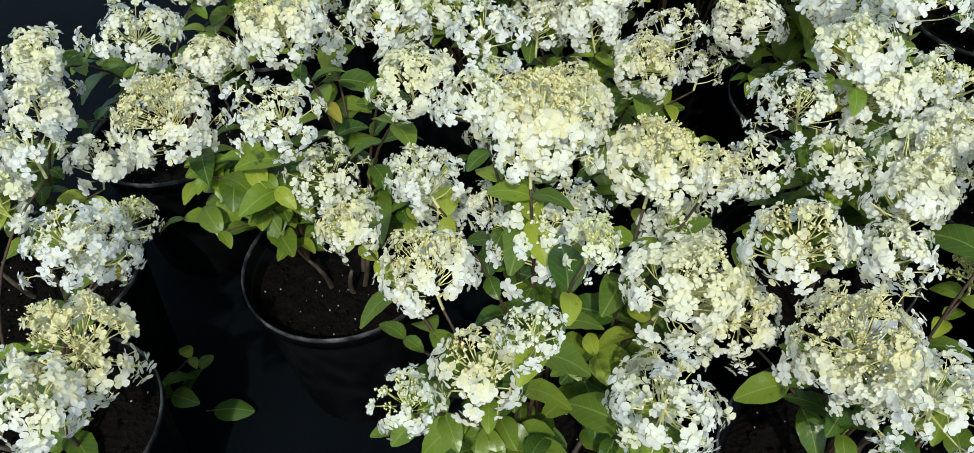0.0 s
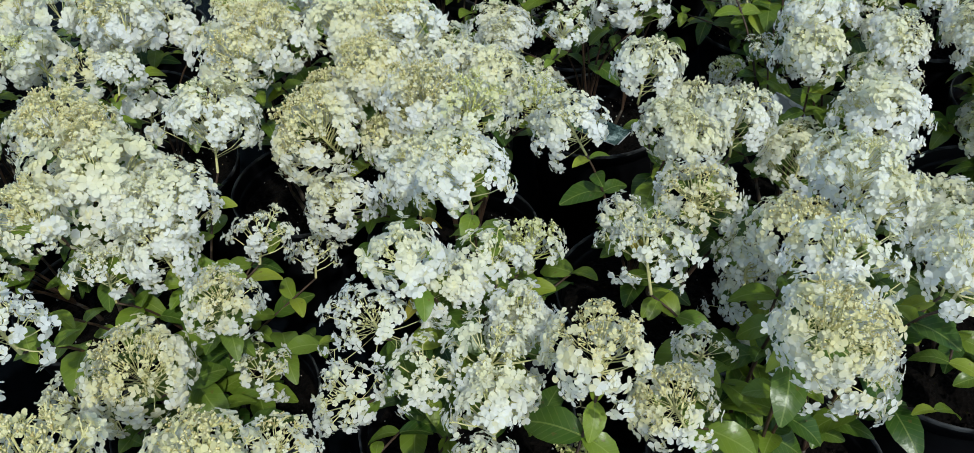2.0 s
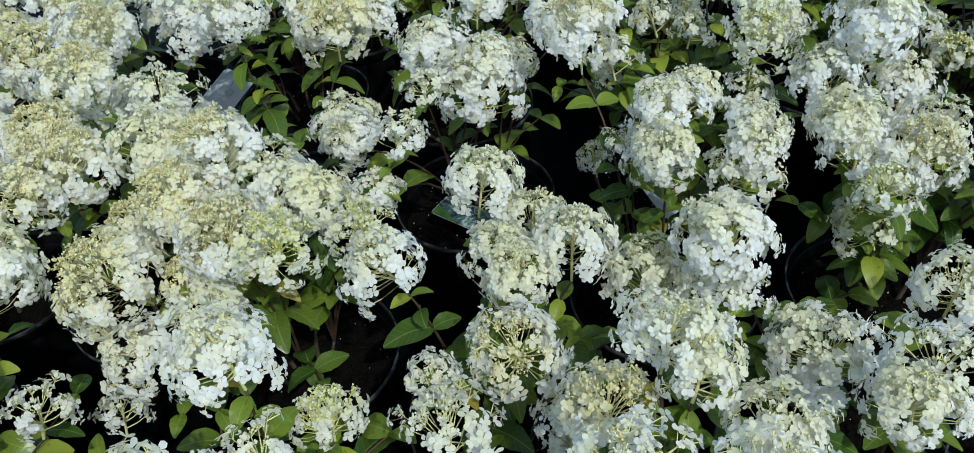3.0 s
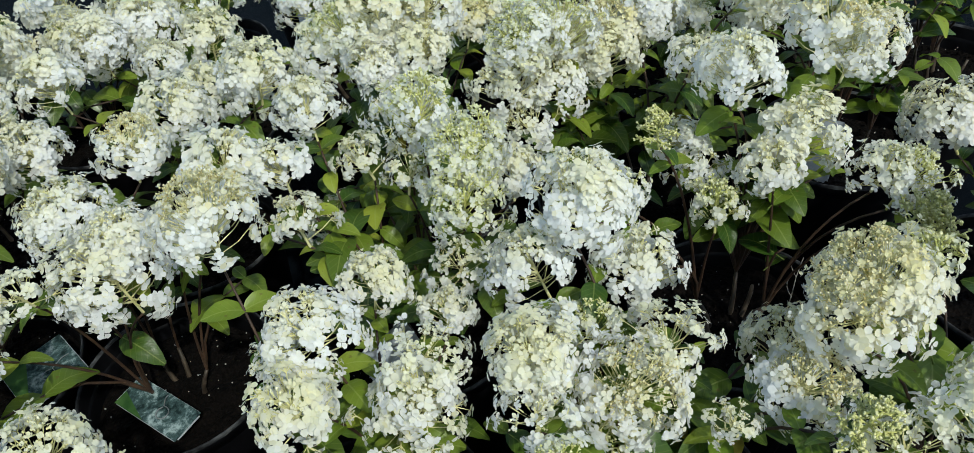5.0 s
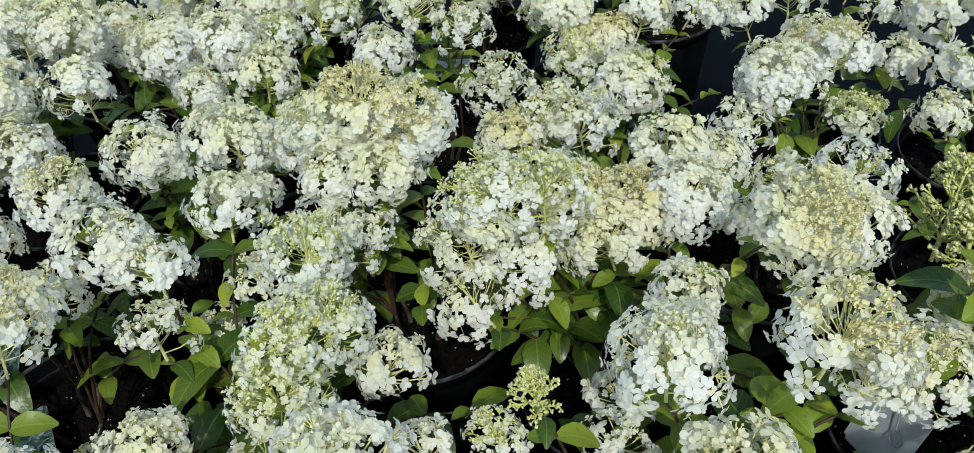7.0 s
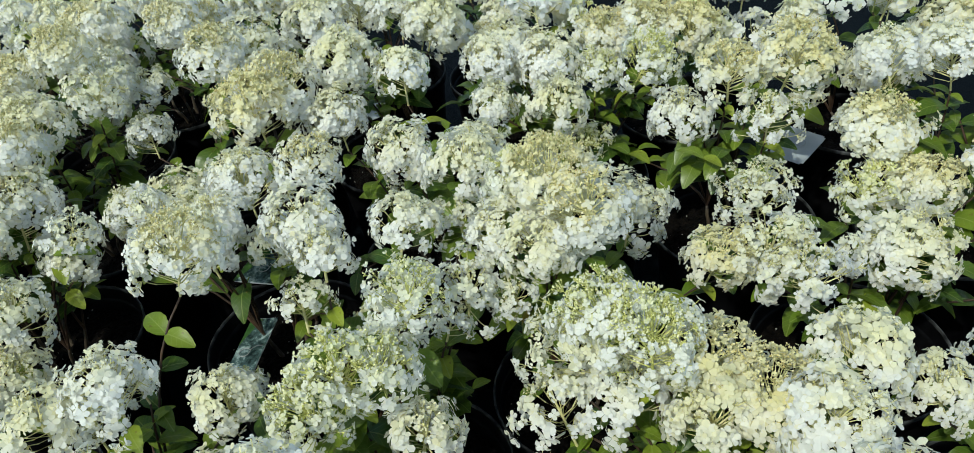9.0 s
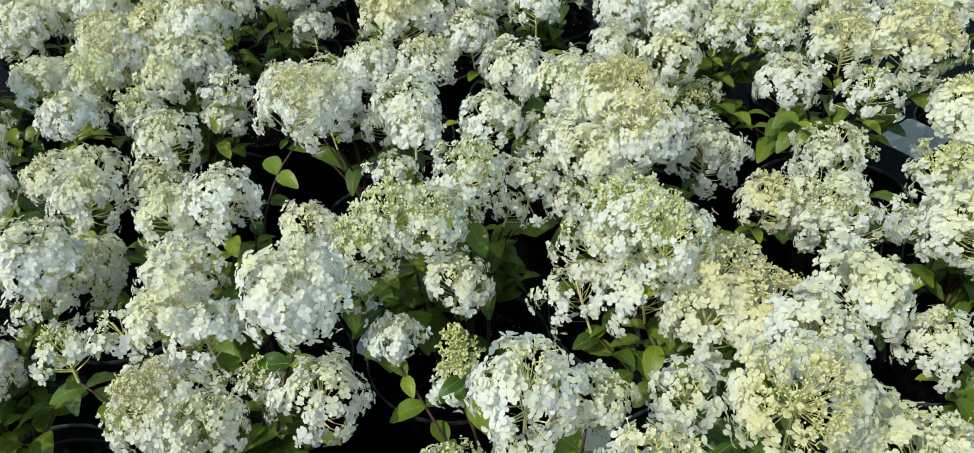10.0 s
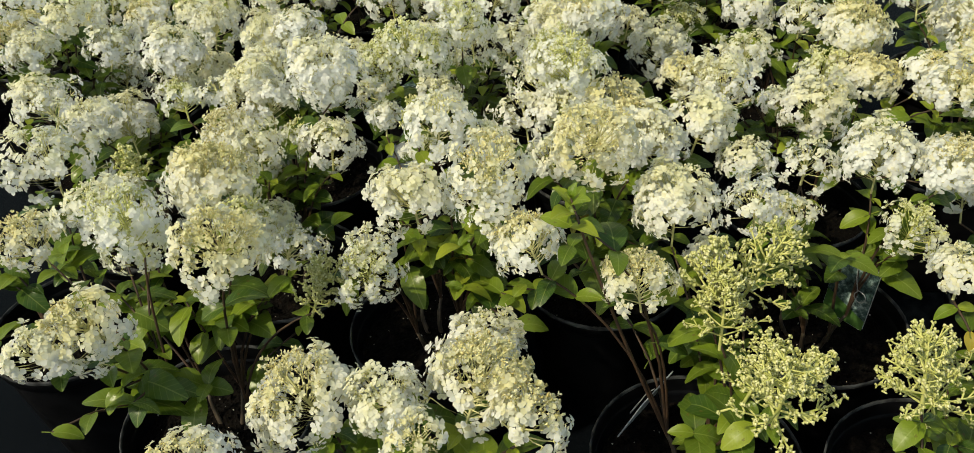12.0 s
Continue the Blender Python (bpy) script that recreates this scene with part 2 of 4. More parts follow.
# ---------------------------------------------------------------- mesh helpers
class Shell:
    """Collects vertices and faces of one mesh."""

    def __init__(self):
        self.v, self.f = [], []

    def add(self, verts, faces):
        n = len(self.v)
        self.v.extend(verts)
        self.f.extend([tuple(i + n for i in f) for f in faces])

    def tube(self, pts, radii, sides=3):
        n = len(self.v)
        for i, (p, r) in enumerate(zip(pts, radii)):
            a = pts[max(i - 1, 0)]
            c = pts[min(i + 1, len(pts) - 1)]
            d = (c - a).normalized()
            u = d.cross(Vector((0.31, 0.86, 0.41)))
            if u.length < 1e-4:
                u = d.cross(Vector((1, 0, 0)))
            u.normalize()
            w = d.cross(u)
            for k in range(sides):
                g = 2 * math.pi * k / sides
                self.v.append(p + u * (r * math.cos(g)) + w * (r * math.sin(g)))
        for i in range(len(pts) - 1):
            for k in range(sides):
                a, c = n + i * sides + k, n + i * sides + (k + 1) % sides
                self.f.append((a, c, c + sides, a + sides))
        self.f.append(tuple(n + (len(pts) - 1) * sides + k for k in range(sides)))

    def stalk(self, a, c, r):
        """A hair-fine stalk of two faces."""
        d = c - a
        u = d.cross(Vector((0.31 + 40 * d.y, 0.86, 0.41 - 40 * d.x)))
        u = u.normalized() * r if u.length > 1e-9 else Vector((r, 0, 0))
        n = len(self.v)
        self.v.extend((a - u, a + u, c + u * 0.7, c - u * 0.7))
        self.f.append((n, n + 1, n + 2, n + 3))

    def bud(self, p, r):
        n = len(self.v)
        for d in ((1, 0, 0), (-0.5, 0.87, 0), (-0.5, -0.87, 0), (0, 0, 1.15), (0, 0, -1.15)):
            self.v.append(p + Vector(d) * r)
        for a, c, e in ((0, 1, 3), (1, 2, 3), (2, 0, 3), (1, 0, 4), (2, 1, 4), (0, 2, 4)):
            self.f.append((n + a, n + c, n + e))

    def mesh(self, name, mat, smooth=True):
        me = bpy.data.meshes.new(name)
        me.from_pydata([tuple(v) for v in self.v], [], self.f)
        me.materials.append(mat)
        if smooth:
            me.polygons.foreach_set("use_smooth", [True] * len(me.polygons))
        me.update()
        return me


def part(name, data, parent, m=None, label=""):
    ob = new(name, data)
    ob.parent = parent
    if m is not None:
        ob.matrix_basis = m
    return tagged(ob, label) if label else ob


def toward(axis, spin=0.0):
    """A turn that lays z along the axis."""
    return axis.to_track_quat("Z", "Y").to_matrix().to_4x4() @ Matrix.Rotation(spin, 4, "Z")


# ---------------------------------------------------------------- flower heads
def floret(sh, p, out, size, rng, cup):
    """Four round overlapping sepals round a point; cup: how far they close upwards."""
    turn = toward(out, rng.uniform(0, 6.28)).to_3x3()
    for q in range(4):
        g = q * math.pi / 2 + rng.uniform(-0.16, 0.16)
        c, s = math.cos(g), math.sin(g)
        length = size * rng.uniform(0.86, 1.1)
        lift, twist = cup + rng.uniform(-0.22, 0.22), rng.uniform(-0.25, 0.25)
        vs = []
        outline = ((0.02, 0.0), (0.44, -0.42), (0.90, -0.37), (1.06, 0.0), (0.90, 0.37), (0.44, 0.42))
        if size < 0.0034:
            outline = ((0.03, 0.0), (0.55, -0.50), (1.0, -0.24), (1.0, 0.24), (0.55, 0.50))
        for u, w in outline:
            x, y = u * length * (1 - 0.30 * max(0.0, lift)), w * length
            h = u * u * lift * length + (twist * w + 0.34 * w * w) * length + 0.0004 * q
            vs.append(p + turn @ Vector((c * x - s * y, s * x + c * y, h)))
        sh.add(vs, [(0, 1, 2, 3), (0, 3, 4, 5)] if len(vs) == 6 else [(0, 1, 2, 3, 4)])


def tuft(twigs, buds, p, out, reach, n, bead, rng):
    """A little spray of stalks, each with a closed bud at its end."""
    for _ in range(n):
        d = (out + Vector((rng.gauss(0, 0.55), rng.gauss(0, 0.55), rng.gauss(0.1, 0.45)))).normalized()
        e = p + d * (reach * rng.uniform(0.55, 1.1))
        twigs.stalk(p, e, 0.0006)
        buds.bud(e, bead * rng.uniform(0.75, 1.2))


def spike_head(radius, seed):
    """Unopened panicle: an open cone of side branches full of small bud tufts."""
    rng = random.Random(seed)
    twigs, buds = Shell(), Shell()
    twigs.tube([Vector((0, 0, -1.25 * radius)), Vector((0, 0, 0)), Vector((0, 0, 1.0 * radius))], [0.0022, 0.0017, 0.0008], 5)
    levels = 6
    for i in range(levels):
        f = i / (levels - 1)
        for k in range(4 if i < 4 else 3):
            g = k * 1.571 + i * 0.79 + rng.uniform(-0.25, 0.25)
            length = radius * (0.95 - 0.62 * f) * rng.uniform(0.85, 1.15)
            root = Vector((0, 0, radius * (-0.75 + 1.55 * f)))
            d = Vector((math.cos(g), math.sin(g), 0.40 + 0.5 * f)).normalized()
            tip = root + d * length + Vector((0, 0, 0.10 * length))
            mid = root + d * (length * 0.55)
            twigs.tube([root, mid, tip], [0.0013, 0.0011, 0.0008])
            for t in (0.45, 0.68, 0.86, 1.0):
                p = root.lerp(mid, t / 0.55) if t < 0.55 else mid.lerp(tip, (t - 0.55) / 0.45)
                for _ in range(2):
                    side = (d + Vector((rng.gauss(0, 0.8), rng.gauss(0, 0.8), rng.gauss(0.25, 0.6)))).normalized()
                    e = p + side * radius * rng.uniform(0.11, 0.25)
                    twigs.tube([p, e], [0.0009, 0.0011])
                    tuft(twigs, buds, e, side, radius * 0.075, 5, 0.0018, rng)
    tuft(twigs, buds, Vector((0, 0, radius)), Vector((0, 0, 1)), radius * 0.2, 9, 0.0013, rng)
    return twigs.mesh("branchlets_N", TWIG["N"]), None, buds.mesh("buds_N", BUD["N"])


# crown: angle from the tip down to which buds prevail; hubs: umbels on a head of middle size;
# crown_tips, skirt_tips: flowers of one umbel; full: length of an open sepal; lumpy: unevenness of the outline;
# half: share of half-open flowers among the buds of the crown
HABIT = {
    "W": dict(crown=0.60, hubs=50, crown_tips=9.5, skirt_tips=6.9, full=0.0061, lumpy=0.215, tall=1.02, wide=1.0, half=0.58),
    "C": dict(crown=0.98, hubs=55, crown_tips=11.0, skirt_tips=6.6, full=0.0062, lumpy=0.185, tall=0.98, wide=1.02, half=0.29),
    "S": dict(crown=0.72, hubs=37, crown_tips=9.0, skirt_tips=5.8, full=0.0058, lumpy=0.32, tall=0.90, wide=1.06, half=0.45),
    "G": dict(crown=1.0, hubs=51, crown_tips=10.5, skirt_tips=6.0, full=0.0057, lumpy=0.26, tall=1.0, wide=0.98, half=0.24),
}


def flower_head(kind, radius, seed, thinned=1.0):
    """Meshes of one panicle: branchlets, sepals and buds, crown up, centre at the origin."""
    if kind == "N":
        return spike_head(radius, seed)
    rng = random.Random(seed)
    habit = HABIT[kind]
    twigs, petals, buds = Shell(), Shell(), Shell()
    tall, wide = habit["tall"], habit["wide"]
    scale = radius / 0.043
    count = int(habit["hubs"] * max(0.55, scale ** 1.35) * thinned)
    lump = Vector((rng.uniform(0, 9), rng.uniform(0, 9), rng.uniform(0, 9)))
    twigs.tube([Vector((0, 0, -1.0 * radius)), Vector((0, 0, 0)), Vector((0, 0, 0.62 * radius * tall))], [0.0016, 0.0013, 0.0007], 5)
    for i in range(count):
        a = math.acos(max(-1, 1 - (i + 0.5) / count * 1.52))
        g = i * 2.39996 + rng.uniform(-0.35, 0.35)
        d = Vector((math.sin(a) * math.cos(g), math.sin(a) * math.sin(g), math.cos(a)))
        swell = noise.noise(d * 1.7 + lump)
        lobe = noise.noise(d * 3.6 + lump)
        if a > 1.25 and lobe < -0.12:                     # gaps between the lowest lobes
            continue
        k = 0.69 + habit["lumpy"] * (rng.uniform(-0.78, 0.60) + swell + 0.9 * lobe) * (0.55 if a < habit["crown"] - 0.1 else 1.0)
        h = Vector((d.x * wide, d.y * wide, d.z * tall)) * radius * k
        root = Vector((0, 0, max(-0.85, h.z / radius * 0.75 - 0.45) * radius))
        fork = root.lerp(h, 0.62) + Vector((0, 0, -0.05 * radius))
        twigs.tube([fork, h], [0.0006, 0.0005])
        twigs.stalk(root, fork, 0.0007)
        opened = max(0.0, min(1.0, (a - habit["crown"] + 0.5 * swell + rng.gauss(0, 0.1)) / 0.42 + 0.35))
        tips = habit["crown_tips"] + (habit["skirt_tips"] - habit["crown_tips"]) * opened
        tips = int(tips * max(0.85, scale ** 0.45) + rng.random())
        up = (d + Vector((0, 0, 0.25 - 0.2 * opened))).normalized()
        start, u = rng.uniform(0, 6.28), up.orthogonal().normalized()
        w = up.cross(u)
        reach = 0.0080 * scale ** 0.6 * (1 + 0.20 * opened)
        for n in range(tips):
            ring = start + n * 2.39996
            lean = 1.02 * math.sqrt((n + 0.5) / tips) + rng.uniform(-0.22, 0.22)
            ray = up * math.cos(lean) + (u * math.cos(ring) + w * math.sin(ring)) * math.sin(lean)
            p = h + ray * reach * rng.uniform(0.50, 1.45)
            out = (ray * 0.75 + d * 0.6 + Vector((rng.gauss(0, 0.26), rng.gauss(0, 0.26), rng.gauss(0.14, 0.25)))).normalized()
            twigs.stalk(h, p, 0.00045)
            pick = rng.random()
            if pick < opened:
                size = habit["full"] * rng.uniform(0.60, 1.20) * scale ** 0.25 / thinned ** 0.55
                floret(petals, p, out, size, rng, rng.uniform(-0.30, 0.42))
            elif pick < opened + (1 - opened) * habit["half"]:
                floret(petals, p, out, rng.uniform(0.0024, 0.0043) / thinned ** 0.5, rng, rng.uniform(0.2, 0.9))
            elif n % 3 == 0:
                tuft(twigs, buds, p - ray * 0.002, ray, 0.0042, 3, 0.0010, rng)
            else:
                buds.bud(p, rng.uniform(0.0012, 0.0020))
    return (
        twigs.mesh("branchlets_" + kind, TWIG[kind]),
        petals.mesh("sepals_" + kind, PETAL[kind]),
        buds.mesh("buds_" + kind, BUD[kind]),
    )


SIZES = (0.030, 0.043, 0.058)
HEADS = {(k, r, s): flower_head(k, r, 100 * i + 10 * j + s)
         for i, k in enumerate("WCSGN") for j, r in enumerate(SIZES) for s in range(3)}
FAR_HEADS = {k: flower_head(k, 0.046, 900 + i, 0.5) for i, k in enumerate("WCSG")}


# ---------------------------------------------------------------- leaves
def leaf_mesh(name, length, width, droop, fold, mat, seed):
    rng = random.Random(seed)
    sh = Shell()
    rows, cols = 9, (-1, -0.55, 0, 0.55, 1)
    grid = []
    for i in range(rows):
        s = i / (rows - 1)
        w = width * 0.5 * math.sin(math.pi * min(1, s * 0.94 + 0.04)) ** 0.68 * (1.10 - 0.28 * s)
        w *= 1 + (0.025 if i % 2 else -0.02)
        y = length * (s + 0.0)
        z = -droop * length * s * s + 0.10 * length * math.sin(math.pi * s)
        row = []
        for c in cols:
            x = c * w
            zz = z + fold * abs(x) + rng.uniform(-0.012, 0.012) * length * (abs(c) ** 2)
            row.append(Vector((x, y, zz)))
        grid.append(row)
    sh.v = [p for row in grid for p in row]
    n = len(cols)
    for i in range(rows - 1):
        for k in range(n - 1):
            a = i * n + k
            sh.f.append((a, a + 1, a + n + 1, a + n))
    sh.tube([Vector((0, -0.012, -0.002)), Vector((0, 0.0, 0.0)), Vector((0, length * 0.5, grid[4][2].z - 0.0006))], [0.0011, 0.0010, 0.0005])
    return sh.mesh(name, mat)


LEAVES = [leaf_mesh("leaf", 0.046, 0.030, 0.12, 0.25, LEAF, 1), leaf_mesh("leaf", 0.052, 0.032, 0.25, 0.18, LEAF, 2),
          leaf_mesh("leaf", 0.040, 0.028, 0.05, 0.32, LEAF, 3), leaf_mesh("leaf", 0.057, 0.033, 0.32, 0.12, LEAF, 4)]
LIME_LEAVES = [leaf_mesh("leaf", 0.039, 0.024, 0.10, 0.30, YOUNG_LEAF, 5), leaf_mesh("leaf", 0.046, 0.029, 0.20, 0.20, YOUNG_LEAF, 6)]
OLD_LEAVES = [leaf_mesh("leaf", 0.038, 0.022, 0.40, 0.25, YELLOW_LEAF, 7)]


# ---------------------------------------------------------------- pots
def lathe(sh, profile, sides=40):
    n = len(sh.v)
    for r, z in profile:
        for k in range(sides):
            g = 2 * math.pi * k / sides
            sh.v.append(Vector((r * math.cos(g), r * math.sin(g), z)))
    for i in range(len(profile) - 1):
        for k in range(sides):
            a, c = n + i * sides + k, n + i * sides + (k + 1) % sides
            sh.f.append((a, c, c + sides, a + sides))


POT_TOP, POT_HIGH, SOIL_HIGH = 0.124, 0.228, 0.190
sh = Shell()
lathe(sh, [(0.0, 0.004), (0.088, 0.004), (0.094, 0.0), (0.097, 0.004), (0.1165, 0.196), (0.1165, 0.205), (0.1215, 0.206), (0.1235, 0.222)])
sh.f.reverse()
POT_WALL = sh.mesh("pot_wall", POT)
sh = Shell()
lathe(sh, [(0.1235, 0.2215), (0.1240, 0.2245), (0.1238, 0.2272), (0.1226, POT_HIGH), (0.1214, 0.2270), (0.1210, 0.2230)])
POT_RIM = sh.mesh("pot_rim", RIM)
sh = Shell()
lathe(sh, [(0.1210, 0.2235), (0.1160, 0.195), (0.1080, 0.150)])
POT_INSIDE = sh.mesh("pot_inside", POT)


def soil_mesh(seed):
    rng = random.Random(seed)
    sh = Shell()
    sides, rings = 30, 9
    sh.v.append(Vector((0, 0, SOIL_HIGH + 0.006)))
    for i in range(1, rings + 1):
        r = 0.1135 * i / rings
        for k in range(sides):
            g = 2 * math.pi * k / sides
            p = Vector((r * math.cos(g), r * math.sin(g), 0))
            z = SOIL_HIGH - 0.006 * (i / rings) ** 2 + 0.010 * noise.noise(p * 38 + Vector((seed, 0, 0))) + rng.uniform(-0.0015, 0.0015)
            sh.v.append(p + Vector((0, 0, z)))
    for k in range(sides):
        sh.f.append((0, 1 + k, 1 + (k + 1) % sides))
    for i in range(rings - 1):
        for k in range(sides):
            a, c = 1 + i * sides + k, 1 + i * sides + (k + 1) % sides
            sh.f.append((a, a + sides, c + sides, c))
    for _ in range(60):                       # bark crumbs
        r, g = 0.105 * math.sqrt(rng.random()), rng.uniform(0, 6.28)
        sh.bud(Vector((r * math.cos(g), r * math.sin(g), SOIL_HIGH + 0.002)), rng.uniform(0.002, 0.005))
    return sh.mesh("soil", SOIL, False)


SOILS = [soil_mesh(s) for s in range(3)]


def perlite_mesh():
    rng = random.Random(5)
    sh = Shell()
    for _ in range(46):
        d, g = 0.106 * math.sqrt(rng.random()), rng.uniform(0, 6.28)
        sh.bud(Vector((d * math.cos(g), d * math.sin(g), SOIL_HIGH + 0.004)), rng.uniform(0.0007, 0.0018))
    return sh.mesh("perlite", PERLITE)


PERLITE = twig_material("perlite_grains", (0.35, 0.34, 0.31), (0.62, 0.61, 0.58))
PERLITE_GRAINS = perlite_mesh()


# ---------------------------------------------------------------- ground
def ground():
    sh = Shell()
    steps = [-400, -40, -6] + [-3 + 0.25 * i for i in range(25)] + [6, 40, 400]
    for y in steps:
        for x in steps:
            near = abs(x) < 4 and abs(y) < 4
            z = 0.006 * noise.noise(Vector((x * 1.7, y * 1.7, 0))) - 0.006 if near else -0.006
            sh.v.append(Vector((x, y, z)))
    n = len(steps)
    for i in range(n - 1):
        for k in range(n - 1):
            a = i * n + k
            sh.f.append((a, a + 1, a + n + 1, a + n))
    ob = new("ground", sh.mesh("ground", CLOTH))
    return tagged(ob, "black woven weed-control cloth under the pots", "ground", kind="structure")


ground()

# ---------------------------------------------------------------- plants
HEAD_WORDS = {"W": "full white", "C": "cream and white", "S": "loose white", "G": "greenish cream", "N": "unopened lime-green"}


def bend(a, c, e, n):
    """Points of a curved line from a over c to e."""
    return [a * ((1 - t) ** 2) + c * (2 * t * (1 - t)) + e * (t * t) for t in (i / (n - 1) for i in range(n))]


CLEARINGS = (                                      # x, y and radius of the dark openings between the shrubs
    (-0.96, -0.36, 0.083), (-1.10, -0.36, 0.034), (-1.38, -0.16, 0.039), (-0.96, -0.27, 0.038), (-0.40, 0.355, 0.058),
    (0.34, 0.645, 0.060), (0.22, 0.745, 0.048), (0.42, 0.74, 0.036),
    (0.55, 0.75, 0.031), (0.53, 0.87, 0.039), (0.47, 0.82, 0.027), (-0.36, 0.60, 0.065), (-0.50, 0.55, 0.027),
    (-0.75, 0.63, 0.027), (0.04, 0.73, 0.030), (-0.49, 0.44, 0.031), (0.26, 0.61, 0.041), (0.42, 0.69, 0.051),
    (0.53, 0.94, 0.055), (0.49, 1.24, 0.045), (0.55, 0.30, 0.060), (0.40, 1.27, 0.035),
    (-1.00, -0.26, 0.050), (-0.94, -0.24, 0.040), (-1.04, -0.29, 0.035), (-0.52, 0.72, 0.050),
    (-0.47, 0.67, 0.045), (-0.46, 0.72, 0.040), (-0.41, 0.69, 0.035), (0.28, 0.695, 0.040))


def open_spot(x, y):
    return any((x - cx) ** 2 + (y - cy) ** 2 < r * r for cx, cy, r in CLEARINGS)


def put_leaf(plant, p, heading, rng, pool, size, pitch, kept=False):
    m = Matrix.Translation(p) @ Matrix.Rotation(heading, 4, "Z") @ Matrix.Rotation(pitch, 4, "X") @ Matrix.Rotation(rng.uniform(-0.35, 0.35), 4, "Y")
    s = size * rng.uniform(0.55, 1.04)
    m = m @ Matrix.Diagonal((s, s, s, 1))
    middle = plant.location + (m @ Vector((0, 0.024, 0)))
    data = rng.choice(pool)
    if kept or not 0.16 < middle.z < 0.44 or not open_spot(middle.x, middle.y):
        part("leaf", data, plant, m)


def hydrangea(x, y, heads, group="potted hydrangeas", leafy=1.0, far=False, shoots=(), tips=(), fresh=()):
    """One potted shrub: pot, soil, a stem to every flower head, leaves in pairs."""
    rng = random.Random(int((x * 131 + y * 977) * 100) & 0xFFFF)
    plant = new("potted_hydrangea")
    plant.location = (x, y, 0)
    base = Vector((x, y, 0))
    kinds = [h[4] for h in heads]
    main = max(sorted(set(kinds)), key=kinds.count) if kinds else "W"
    tagged(plant, HEAD_WORDS[main] + " panicle hydrangea shrub in a black plastic pot", "potted shrub", group)
    pot = part("pot", POT_WALL, plant, Matrix.Rotation(rng.uniform(0, 6.28), 4, "Z"), "black plastic nursery pot")
    part("rim", POT_RIM, pot, label="worn pale edge of the pot")
    part("inner_wall", POT_INSIDE, pot)
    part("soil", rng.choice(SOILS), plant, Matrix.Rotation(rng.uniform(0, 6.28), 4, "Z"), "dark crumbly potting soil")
    tagged(part("perlite", PERLITE_GRAINS, plant, Matrix.Rotation(rng.uniform(0, 6.28), 4, "Z")), "pale grains on the soil", kind="stuff")
    # a few old woody trunks
    trunks = []
    for i in range(rng.randint(4, 6)):
        g = i * 1.35 + rng.uniform(-0.4, 0.4)
        foot = Vector((0.022 * math.cos(g), 0.022 * math.sin(g), SOIL_HIGH - 0.01))
        top = Vector((0.040 * math.cos(g), 0.040 * math.sin(g), 0.240 + rng.uniform(-0.012, 0.012)))
        sh = Shell()
        sh.tube(bend(foot, foot.lerp(top, 0.5) + Vector((rng.uniform(-0.012, 0.012), rng.uniform(-0.012, 0.012), 0)), top, 5), [0.0038, 0.0035, 0.0031, 0.0028, 0.0022], 6)
        part("trunk", sh.mesh("trunk", OLD_WOOD), plant)
        trunks.append(top)
    for hx, hy, hz, r, kind in heads:
        c = Vector((hx, hy, hz)) - base
        flat = Vector((c.x, c.y, 0))
        axis = (flat * 0.75 + Vector((rng.uniform(-0.08, 0.08), rng.uniform(-0.08, 0.08), 0.34))).normalized()
        size = min(SIZES, key=lambda q: abs(q - r))
        if far:
            size = 0.046
        s = r * 0.97 / size
        m = Matrix.Translation(c) @ toward(axis, rng.uniform(0, 6.28)) @ Matrix.Diagonal((s, s, s, 1))
        twigs, petals, buds = FAR_HEADS[kind] if far else HEADS[(kind, size, rng.randint(0, 2))]
        head = part("panicle", twigs, plant, m, HEAD_WORDS[kind] + " flower panicle")
        if petals:
            tagged(part("blossom", petals, head), kind="stuff")
        tagged(part("bud_spray", buds, head), kind="stuff")
        # stem
        neck = c - axis * (r * 0.98)
        foot = min(trunks, key=lambda p: (p - c).length)
        ctrl = Vector((foot.x * 0.72 + c.x * 0.28 + rng.uniform(-0.012, 0.012), foot.y * 0.72 + c.y * 0.28 + rng.uniform(-0.012, 0.012), max(foot.z, neck.z - 0.045)))
        if neck.z < foot.z + 0.02:
            ctrl.z = foot.z + 0.03
        pts = bend(foot, ctrl, neck, 8)
        sh = Shell()
        sh.tube(pts, [0.0020 - 0.0008 * i / 7 for i in range(8)], 5)
        part("stem", sh.mesh("stem", STEM), plant)
        # leaves in opposite pairs under the head
        spin = rng.uniform(0, 3.14)
        for level, t in enumerate((0.95, 0.80, 0.63, 0.46)):
            if rng.random() > leafy * (0.62 if level == 0 else 0.95):
                continue
            i = t * 7
            p = pts[int(i)].lerp(pts[min(7, int(i) + 1)], i - int(i))
            for side in (0, math.pi):
                pool = LIME_LEAVES if level < 2 and rng.random() < 0.6 else (OLD_LEAVES if rng.random() < 0.02 else LEAVES)
                put_leaf(plant, p, spin + level * 1.57 + side + rng.uniform(-0.4, 0.4), rng, pool, 0.75 if level == 0 else 1.0, rng.uniform(-0.45, 0.35))
